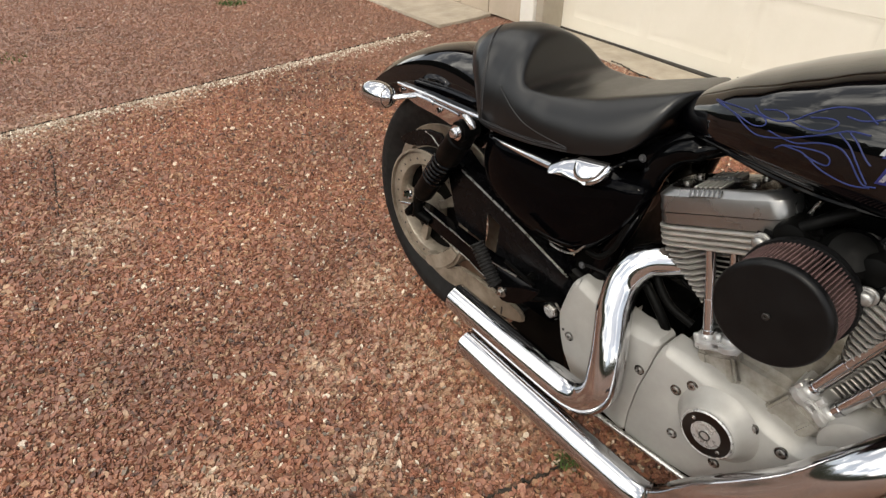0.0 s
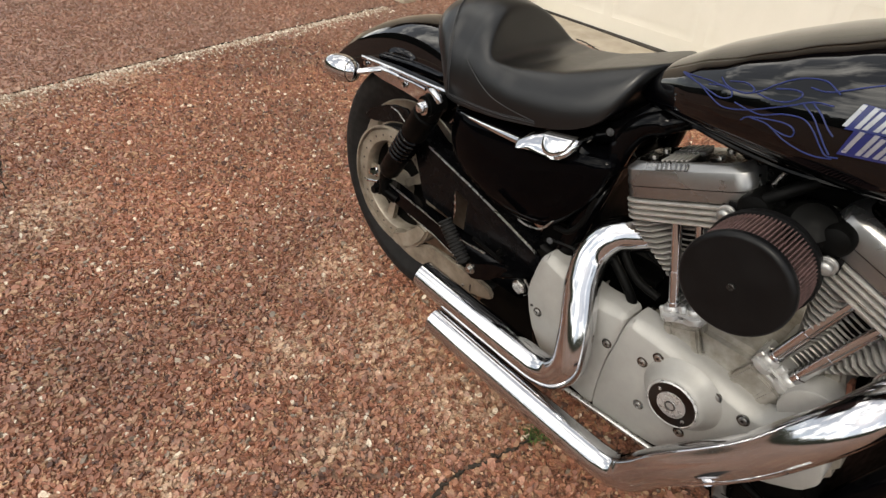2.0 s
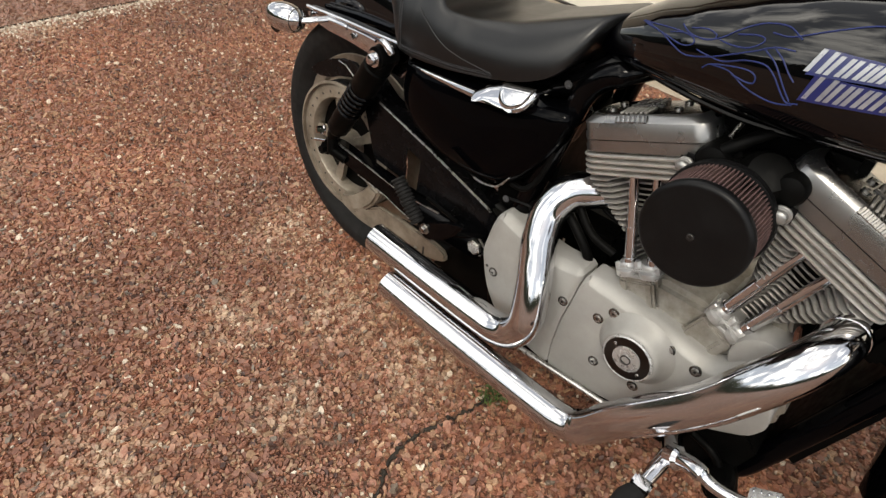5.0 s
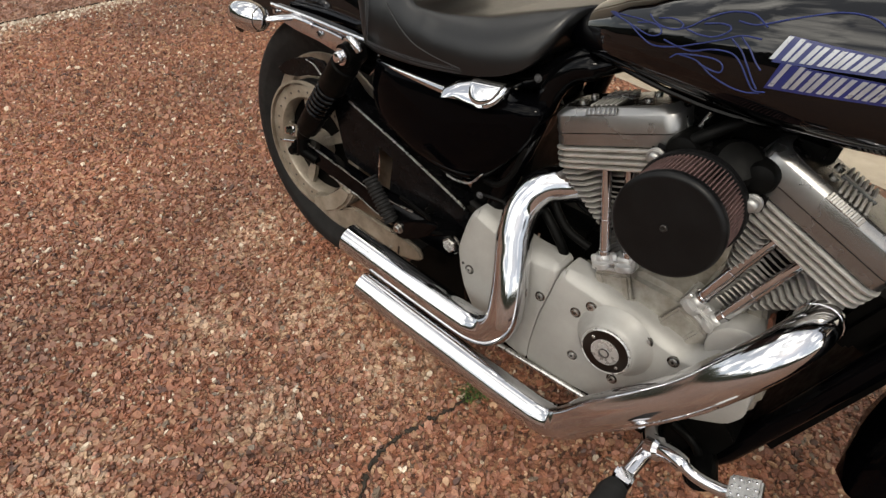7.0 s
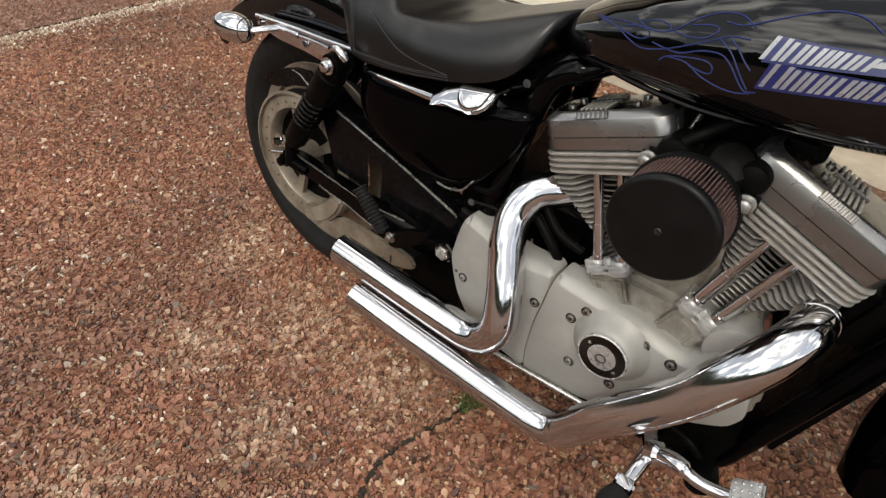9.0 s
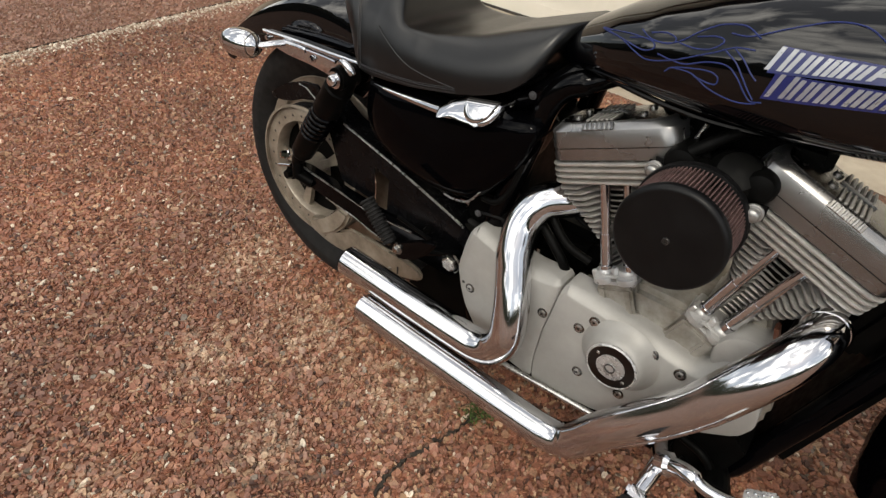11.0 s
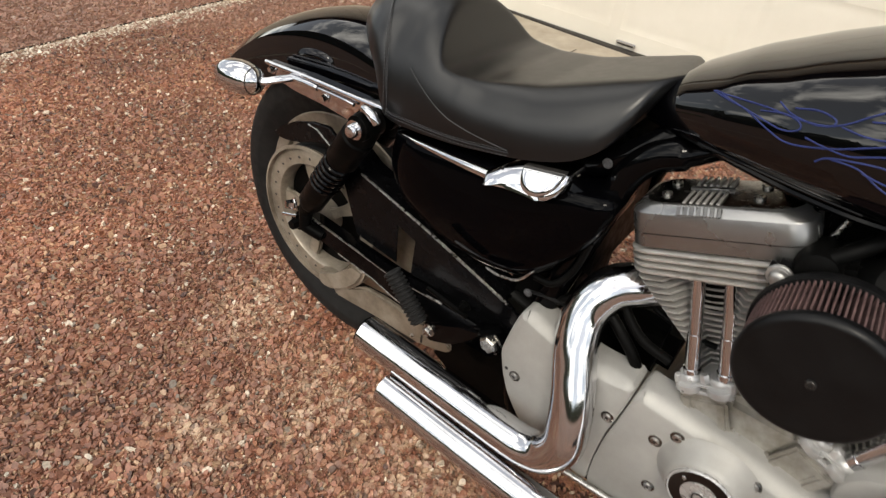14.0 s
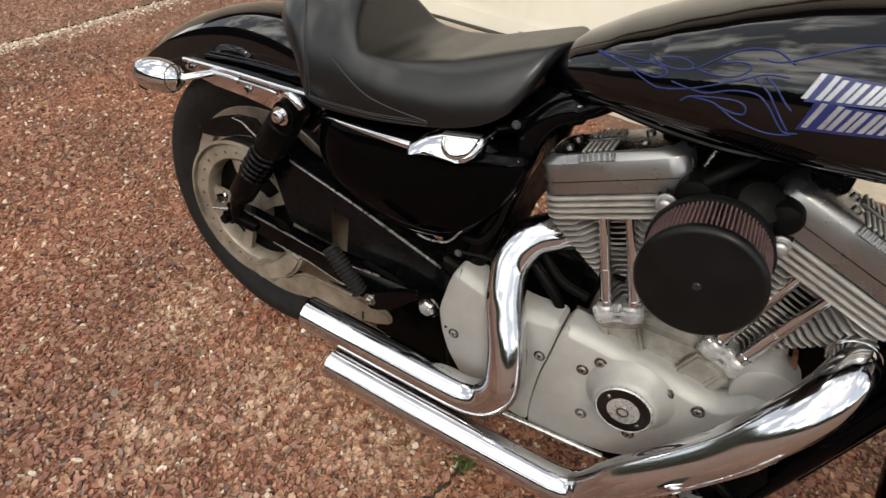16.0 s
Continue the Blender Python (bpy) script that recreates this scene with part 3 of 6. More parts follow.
def seat_side(x, f):
    """A point on the seat's right flank at x, the share f of its height."""
    w, zb, h, n = seat_arch(x)
    f = min(f, 0.97)
    return Vector((x, -w * (1 - f**n) ** (1 / n) - 0.0008, zb + f * h))


def seam(name, line, label):
    bm = B()
    tube(bm, line, 0.0012, 6)
    cord = part(name, bm, LEATHER, seat)
    for off in (-0.0035, 0.0035):
        bm = B()
        for a, b in zip(line, line[1:]):
            n = max(1, int((b - a).length / 0.0045))
            for i in range(n):
                p, q = a.lerp(b, (i + 0.12) / n), a.lerp(b, (i + 0.72) / n)
                up = (b - a).normalized().cross(Vector((0, -1, 0))) * off + Vector((0, -0.0006, 0))
                tube(bm, [p + up, q + up], 0.0007, 4)
        tagged(part("stitching", bm, THREAD, seat, label), kind="stuff")


seam("rear_seam", [seat_side(0.2215 - 0.070 * f**2.2, f) for f in [0.03 + 0.95 * k / 14 for k in range(15)]], "grey double stitching")
seam("skirt_seam", [seat_side(0.222 + 0.21 * k / 16, 0.055 + 0.02 * math.sin(3.1 * k / 16)) for k in range(17)], "grey double stitching")
bm = B()
tube(bm, [seat_side(p.x, p.z) for p in spline([(x, 0, f) for x, f in ((0.256, 0.515), (0.270, 0.475), (0.29, 0.43), (0.325, 0.34), (0.364, 0.25), (0.40, 0.16), (0.43, 0.09))])], 0.0010, 6)
part("flank_seam", bm, LEATHER, seat, "raised leather seam")

# fuel tank
TANK = [
    (0.540, 0.012, 0.698, 0.706),
    (0.549, 0.036, 0.695, 0.722),
    (0.562, 0.057, 0.693, 0.740),
    (0.590, 0.083, 0.694, 0.762),
    (0.640, 0.114, 0.697, 0.792),
    (0.700, 0.140, 0.700, 0.820),
    (0.760, 0.157, 0.701, 0.844),
    (0.820, 0.167, 0.700, 0.864),
    (0.880, 0.172, 0.700, 0.877),
    (0.940, 0.171, 0.703, 0.886),
    (1.000, 0.163, 0.710, 0.888),
    (1.060, 0.146, 0.722, 0.880),
    (1.105, 0.118, 0.738, 0.862),
    (1.130, 0.080, 0.756, 0.842),
    (1.142, 0.030, 0.780, 0.820),
]


def tank_at(x):
    w, zb, zt = table(TANK, x)
    return w, zb, zt, zb + 0.40 * (zt - zb)


def tank_ring(x):
    w, zb, zt, zm = tank_at(x)
    ring = []
    for k in range(48):
        a = 2 * math.pi * k / 48
        c, s = math.cos(a), math.sin(a)
        n = 2.5 if s > 0 else 3.2
        h = zt - zm if s > 0 else zm - zb
        ring.append(Vector((x, w * math.copysign(abs(c) ** (2 / n), c), zm + h * math.copysign(abs(s) ** (2 / n), s))))
    return ring


def tank_skin(x, z, lift=0.001):
    """A point on the tank's right side."""
    w, zb, zt, zm = tank_at(x)
    n, h = (2.5, zt - zm) if z > zm else (3.2, zm - zb)
    return Vector((x, -w * max(0.0, 1 - min(1, abs(z - zm) / h) ** n) ** (1 / n) - lift, z))


bm = B()
xs = sorted({round(0.540 + 0.602 * (0.5 - 0.5 * math.cos(math.pi * k / 70)), 4) for k in range(71)})
loft(bm, [tank_ring(x) for x in xs])
tank = part("fuel_tank", bm, TANKBLACK, bike, "glossy black fuel tank with blue flame pinstripes", 60)

bm = B()
tube(bm, spline([tank_skin(x, z, 0.0006) for x, z in ((0.634, 0.7150), (0.687, 0.7180), (0.737, 0.7170), (0.790, 0.7160))]), 0.0020, 8)
part("tank_seam", bm, TUBEBLACK, tank, "welded lower seam")
bm = B()
tube(bm, spline([(0.650, -0.090, 0.705), (0.702, -0.100, 0.701), (0.744, -0.104, 0.698), (0.80, -0.104, 0.696), (0.87, -0.090, 0.697), (0.92, -0.06, 0.698)]), 0.0042, 8)
part("tank_rail", bm, TUBEBLACK, tank)


def pinstripe(*line):
    """One thin painted line over the tank's side."""
    bm = B()
    tube(bm, [tank_skin(p.x, p.z, 0.0) for p in spline([(x, 0, z) for x, z in line], 8)], 0.0009, 6)
    part("pinstripe", bm, BLUE, tank, "thin blue flame pinstripe")


pinstripe((0.627, 0.765), (0.664, 0.766), (0.691, 0.760), (0.712, 0.757), (0.739, 0.765), (0.762, 0.776), (0.784, 0.787), (0.803, 0.797), (0.823, 0.800))
pinstripe((0.634, 0.767), (0.673, 0.766), (0.701, 0.765), (0.714, 0.770), (0.712, 0.776), (0.698, 0.777), (0.678, 0.771))
pinstripe((0.629, 0.766), (0.680, 0.775), (0.713, 0.778), (0.731, 0.781), (0.745, 0.788), (0.758, 0.799), (0.771, 0.808), (0.785, 0.814), (0.805, 0.817), (0.823, 0.811))
pinstripe((0.690, 0.783), (0.705, 0.779), (0.724, 0.779), (0.736, 0.783), (0.736, 0.788), (0.722, 0.789), (0.704, 0.784))
pinstripe((0.743, 0.785), (0.761, 0.785), (0.777, 0.788), (0.788, 0.796), (0.788, 0.801), (0.778, 0.801), (0.760, 0.796))
pinstripe((0.722, 0.767), (0.739, 0.766), (0.758, 0.767), (0.780, 0.776), (0.801, 0.779), (0.815, 0.772), (0.828, 0.759), (0.837, 0.752), (0.848, 0.754))
pinstripe((0.737, 0.752), (0.745, 0.759), (0.766, 0.765), (0.787, 0.768), (0.797, 0.765), (0.798, 0.758), (0.790, 0.756), (0.772, 0.758))
pinstripe((0.745, 0.759), (0.768, 0.760), (0.790, 0.751), (0.811, 0.747), (0.828, 0.747), (0.843, 0.751))
pinstripe((0.795, 0.792), (0.810, 0.784), (0.821, 0.773), (0.831, 0.762), (0.839, 0.754))
pinstripe((0.804, 0.796), (0.816, 0.789), (0.827, 0.779), (0.835, 0.773))
pinstripe((0.793, 0.808), (0.812, 0.810), (0.838, 0.822), (0.854, 0.829), (0.874, 0.837), (0.891, 0.840), (0.908, 0.839), (0.925, 0.832))


def emblem_block(name, x0, x1, low, high, slant, mat, lift):
    """A slanted block on the tank's side; low and high give its height at x as a level and a slope."""
    bm = B()
    rings = []
    for k in range(5):
        x = x0 + (x1 - x0) * k / 4
        lo = tank_skin(x, low[0] + low[1] * (x - 0.84), lift)
        hi = tank_skin(x + slant, high[0] + high[1] * (x - 0.84), lift)
        mid = tank_skin(x + slant / 2, (lo.z + hi.z) / 2, lift)
        rings.append([lo, mid, hi, hi + Vector((0, 0.003, 0)), mid + Vector((0, 0.003, 0)), lo + Vector((0, 0.003, 0))])
    loft(bm, rings)
    return part(name, bm, mat, tank)


emblem_block("emblem_backing", 0.841, 0.973, (0.7838, 0.157), (0.8104, 0.055), 0.005, BLUE2, 0.0008)
emblem_block("emblem_backing", 0.845, 0.982, (0.7574, 0.172), (0.7852, 0.102), 0.005, BLUE2, 0.0008)
def emblem_row(x, widths, low, high, dash):
    """A row of plain slanted silver blocks."""
    for k, w in enumerate(widths):
        lo, hi = low, high if k else (high[0] + 0.0022, high[1] - 0.01)
        if k == dash:
            lo, hi = (low[0] + 0.007, low[1] - 0.03), (low[0] + 0.013, low[1] - 0.03)
        if k == dash:
            emblem_block("emblem_bar", x, x + w, lo, hi, 0.0055, EMBLEM, 0.0016)
        else:
            thick = 0.0046
            emblem_block("emblem_bar", x, x + thick, lo, hi, 0.0075, EMBLEM, 0.0016)
            if w > 0.010:
                emblem_block("emblem_bar", x + w - thick + 0.0004, x + w + 0.0004, lo, hi, 0.0075, EMBLEM, 0.0016)
        x += w + 0.0024


emblem_row(0.838, (0.0152, 0.0138, 0.0128, 0.0104, 0.0123, 0.0132, 0.0104), (0.7867, 0.157), (0.8080, 0.062), 6)
emblem_row(0.848, (0.0170, 0.0128, 0.0128, 0.0057, 0.0132, 0.0113, 0.0132, 0.0141), (0.7603, 0.172), (0.7838, 0.102), 99)

# frame
frame_bm = B()
tube(frame_bm, spline([(0.24, -0.075, 0.57), (0.40, -0.075, 0.60), (0.52, -0.075, 0.632), (0.575, -0.070, 0.672), (0.62, -0.045, 0.708), (0.70, -0.022, 0.728), (0.82, -0.020, 0.730), (1.0, -0.020, 0.74), (1.16, -0.02, 0.78)]), 0.017, 14)
tube(frame_bm, spline([(0.24, 0.075, 0.57), (0.40, 0.075, 0.60), (0.52, 0.075, 0.632), (0.575, 0.070, 0.672), (0.62, 0.045, 0.708), (0.70, 0.022, 0.728), (0.82, 0.020, 0.730), (1.0, 0.020, 0.74), (1.16, 0.02, 0.78)]), 0.017, 14)
main_frame = part("frame_backbone", frame_bm, TUBEBLACK, bike, "black tubular steel frame")
for s in (-1, 1):
    bm = B()
    tube(bm, spline([(0.67, 0.045 * s, 0.712), (0.631, 0.078 * s, 0.692), (0.593, 0.085 * s, 0.673), (0.570, 0.087 * s, 0.640), (0.556, 0.09 * s, 0.58), (0.535, 0.095 * s, 0.49), (0.515, 0.1 * s, 0.40), (0.50, 0.1 * s, 0.30)]), [0.015] * 10 + [0.019] * 47, 14)
    part("seat_post", bm, TUBEBLACK, main_frame)
    bm = B()
    tube(bm, rounded([(0.50, 0.1 * s, 0.32), (0.50, 0.1 * s, 0.155), (0.60, 0.1 * s, 0.135), (1.0, 0.1 * s, 0.15), (1.075, 0.088 * s, 0.40), (1.19, 0.03 * s, 0.76)], 0.06), 0.017, 14)
    part("frame_loop", bm, GLOSS, main_frame)
bm = B()
lathe(bm, [(0.03, -0.09), (0.034, -0.08), (0.034, 0.08), (0.03, 0.09)], (1.2, 0, 0.775), (-0.5, 0, 0.866), 24)
part("steering_head", bm, GLOSS, main_frame)
bm = B()
prism(bm, [(1.000, 0.19), (1.045, 0.21), (1.135, 0.54), (1.100, 0.55)], -0.084, 0.084, 0.006)
for k in range(10):
    prism(bm, [(1.040, 0.24), (1.062, 0.235), (1.128, 0.49), (1.108, 0.50)], -0.078 + 0.0165 * k, -0.073 + 0.0165 * k)
part("regulator", bm, SATIN, main_frame, "black finned voltage regulator")
bm = B()
box(bm, (0.945, -0.085, 0.165), (0.11, 0.09, 0.07), 0.014, (0, -12, 0))
lathe(bm, [(0.022, 0), (0.026, 0.01), (0.026, 0.05), (0.02, 0.06)], (0.985, -0.12, 0.185), (0.3, -1, 0.1), 20)
prism(bm, [(0.89, 0.17), (0.900, 0.226), (0.95, 0.258), (0.990, 0.284), (1.014, 0.258), (1.0, 0.20), (0.95, 0.14)], -0.132, -0.04, 0.010)
tube(bm, spline([(0.93, -0.138, 0.23), (0.965, -0.145, 0.225), (0.985, -0.145, 0.200), (0.970, -0.14, 0.175), (0.94, -0.135, 0.18)]), 0.007, 10)
part("master_cylinder", bm, SATIN, main_frame, "black brake master cylinder")
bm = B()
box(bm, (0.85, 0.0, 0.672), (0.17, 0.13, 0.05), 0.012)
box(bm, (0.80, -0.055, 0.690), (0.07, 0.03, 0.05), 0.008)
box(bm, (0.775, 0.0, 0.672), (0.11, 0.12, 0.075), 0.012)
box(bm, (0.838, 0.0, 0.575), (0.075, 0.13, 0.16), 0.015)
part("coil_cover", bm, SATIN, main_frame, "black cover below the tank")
# the block at x 0.640 is a dark filler for the gloom behind the pipe
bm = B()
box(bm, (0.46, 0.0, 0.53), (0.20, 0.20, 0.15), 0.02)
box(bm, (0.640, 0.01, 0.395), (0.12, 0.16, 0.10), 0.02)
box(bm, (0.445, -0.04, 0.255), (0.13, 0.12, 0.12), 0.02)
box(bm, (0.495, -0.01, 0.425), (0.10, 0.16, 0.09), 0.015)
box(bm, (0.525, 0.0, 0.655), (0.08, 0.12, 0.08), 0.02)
part("battery_box", bm, SATIN, main_frame, "black battery box and added dark filler behind the upper pipe")
for pts, r in (([(0.60, -0.085, 0.50), (0.625, -0.10, 0.47), (0.66, -0.105, 0.44), (0.70, -0.10, 0.425)], 0.007), ([(0.585, -0.09, 0.46), (0.62, -0.105, 0.445), (0.655, -0.11, 0.415), (0.668, -0.105, 0.39)], 0.008), ([(0.63, -0.07, 0.49), (0.66, -0.08, 0.475), (0.71, -0.085, 0.468), (0.74, -0.08, 0.465)], 0.004), ([(0.50, -0.12, 0.462), (0.53, -0.125, 0.47), (0.55, -0.12, 0.50), (0.56, -0.115, 0.55)], 0.005), ([(0.53, -0.10, 0.42), (0.55, -0.11, 0.445), (0.585, -0.105, 0.45)], 0.006)):
    bm = B()
    tube(bm, spline(pts), r, 10)
    part("rubber_hose", bm, CARBBLACK, main_frame, "black rubber hose")
for at in ((0.544, -0.092, 0.648), (0.496, -0.122, 0.431)):
    bm = B()
    hexbolt(bm, at, SIDE, 0.0048, 0.004)
    part("frame_bolt", bm, THREAD, main_frame)
for pts in ([(0.496, -0.118, 0.431), (0.53, -0.115, 0.436), (0.56, -0.105, 0.430)], [(0.312, -0.12, 0.306), (0.35, -0.122, 0.306), (0.381, -0.12, 0.303)], [(0.325, -0.122, 0.289), (0.36, -0.124, 0.296), (0.385, -0.122, 0.301)]):
    bm = B()
    tube(bm, spline(pts), 0.0026, 8)
    part("cable", bm, PLASTIC, main_frame, "thin black cable")
# the plate's lower part is added for the deep shadow on the ground
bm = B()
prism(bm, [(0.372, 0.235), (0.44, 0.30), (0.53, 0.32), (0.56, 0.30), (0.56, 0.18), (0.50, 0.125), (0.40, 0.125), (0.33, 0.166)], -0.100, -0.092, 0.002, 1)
part("frame_gusset", bm, SATIN, main_frame, "black plate at the foot of the frame, extended down to stand in for ground shadow")
# engine
bm = B()
case = [(0.53, 0.19), (0.54, 0.29), (0.69, 0.31), (0.722, 0.410), (0.78, 0.435), (0.86, 0.435), (0.93, 0.41), (1.0, 0.37), (1.015, 0.32), (0.985, 0.26), (0.92, 0.21), (0.8, 0.17), (0.62, 0.17)]
prism(bm, case, -0.115, 0.14, 0.012)
engine = part("engine", bm, CAST, bike, "silver air-cooled V-twin engine with cast finish")

COVER = [(0.686, 0.400), (0.715, 0.3985), (0.750, 0.3955), (0.790, 0.391), (0.835, 0.386), (0.872, 0.377), (0.903, 0.373), (0.918, 0.385), (0.935, 0.402), (0.965, 0.400), (0.995, 0.372), (1.003, 0.330), (0.990, 0.300), (0.950, 0.272), (0.86, 0.222), (0.80, 0.190), (0.73, 0.178), (0.672, 0.172), (0.668, 0.22), (0.671, 0.29), (0.679, 0.34)]


def smooth_outline(outline, cut=0.16, rounds=2):
    """Corners cut twice over, for a soft closed outline."""
    p = [Vector((x, 0, z)) for x, z in outline]
    for _ in range(rounds):
        q = []
        for a, c in zip(p, p[1:] + p[:1]):
            q += [a.lerp(c, cut), a.lerp(c, 1 - cut)]
        p = q
    out = []
    for a, c in zip(p, p[1:] + p[:1]):
        n = max(1, round((c - a).length / 0.006))
        out += [a.lerp(c, i / n) for i in range(n)]
    return out


def domed(outline, mat, name, parent, label, y_back, y_face, deep=0.02, wide=0.013, edge=0.0016):
    """A cover plate with a broad bevel along its upper side and a crisp rim elsewhere."""
    line = smooth_outline(outline)
    turn = sum(a.x * c.z - c.x * a.z for a, c in zip(line, line[1:] + line[:1]))
    side, up = [], []
    for k in range(len(line)):
        t = (line[(k + 1) % len(line)] - line[k - 1]).normalized()
        nrm = Vector((-t.z, 0, t.x)) * (1 if turn > 0 else -1)
        side.append(nrm)
        up.append(max(0.0, min(1.0, (-nrm.z - 0.25) / 0.45)))
    for _ in range(8):
        up = [0.25 * up[k - 1] + 0.5 * up[k] + 0.25 * up[(k + 1) % len(up)] for k in range(len(up))]
    rings = []
    for base, push, y0, y1 in ((0, 0, None, 0), (0, 0, edge, deep), (0.3 * edge, 0.12 * wide, 0.4 * edge, 0.72 * deep), (0.7 * edge, 0.88 * wide, 0.2 * edge, 0.08 * deep), (1.2 * edge, 1.12 * wide, 0, 0)):
        rings.append([Vector((p.x, y_back if y0 is None else y_face + y0 + y1 * u, p.z)) + n * (base + push * u) for p, n, u in zip(line, side, up)])
    bm = B()
    loft(bm, rings)
    return part(name, bm, mat, parent, label, 32)


cover = domed(COVER, SILVER, "gearcase_cover", engine, "silver painted gearcase cover", -0.10, -0.152)
SPROCKET = [(0.487, 0.329), (0.495, 0.372), (0.503, 0.412), (0.514, 0.421), (0.551, 0.409), (0.620, 0.393), (0.684, 0.3995), (0.677, 0.34), (0.669, 0.29), (0.6665, 0.22), (0.6705, 0.172), (0.60, 0.185), (0.545, 0.205), (0.512, 0.250), (0.498, 0.285)]
bm = B()
lathe(bm, [(0.0030, 0), (0.0030, 0.0006)], (0.503, -0.1506, 0.300), SIDE, 12)
spr_hole = bm
domed(SPROCKET, SILVER, "sprocket_cover", engine, "silver painted sprocket cover", -0.10, -0.1505, 0.019, 0.011)
part("cover_hole", spr_hole, DARKRING, engine)
bm = B()
lathe(bm, [(0.064, 0.001), (0.060, 0.004), (0.053, 0.012), (0.0470, 0.022), (0.0440, 0.027), (0.04, 0.029)], (0.802, -0.150, 0.326), SIDE, 48)
part("timer_boss", bm, SILVER, engine)
bm = B()
lathe(bm, [(0.0405, 0.0), (0.0405, 0.0035), (0.0385, 0.005), (0.037, 0.004)], (0.802, -0.178, 0.326), SIDE, 48)
lathe(bm, [(0.0225, 0.002), (0.0225, 0.0055), (0.0205, 0.006), (0.008, 0.006), (0.008, 0.0072), (0.001, 0.0075)], (0.802, -0.178, 0.326), SIDE, 40)
timer = part("timer_cover", bm, TURNED, engine, "round brushed timer cover with a dark ring")
bm = B()
lathe(bm, [(0.037, 0.0), (0.037, 0.0042), (0.0225, 0.0042), (0.0225, 0.0)], (0.802, -0.178, 0.326), SIDE, 48)
part("dark_ring", bm, TURNEDDARK, engine)
bm = B()
lathe(bm, [(0.0085, 0.0), (0.0085, 0.0012), (0.0065, 0.0012), (0.0065, 0.0)], (0.802, -0.1852, 0.326), SIDE, 20)
part("badge_ring", bm, DARKRING, engine)
for dx, dz in ((-0.024, 0.0165), (0.024, -0.0165)):
    bm = B()
    capbolt(bm, (0.802 + dx, -0.181, 0.326 + dz), SIDE, 0.003, 0.003)
    part("screw", bm, STEEL, engine)
for x, y, z in ((0.730, -0.1525, 0.338), (0.751, -0.1530, 0.365), (0.846, -0.1530, 0.361), (0.664, -0.1510, 0.327), (0.748, -0.1525, 0.251), (0.890, -0.1528, 0.353), (0.821, -0.1525, 0.254), (0.519, -0.1510, 0.294)):
    # dark ring gives the shading of the recess round each screw
    bm = B()
    lathe(bm, [(0.0092, -0.004), (0.0092, 0.0003), (0.0088, 0.0006), (0.0062, 0.0006), (0.0060, -0.002)], (x, y, z), SIDE, 20, False)
    part("screw_well", bm, DARKMETAL, engine)
    bm = B()
    lathe(bm, [(0.0060, -0.003), (0.0060, 0.0018), (0.0053, 0.0028), (0.0034, 0.0028)], (x, y, z), SIDE, 18)
    part("cover_screw", bm, STEEL, engine)
    bm = B()
    lathe(bm, [(0.0025, 0.0), (0.0025, 0.0030)], (x, y, z), SIDE, 6)
    part("screw_socket", bm, DARKRING, engine)

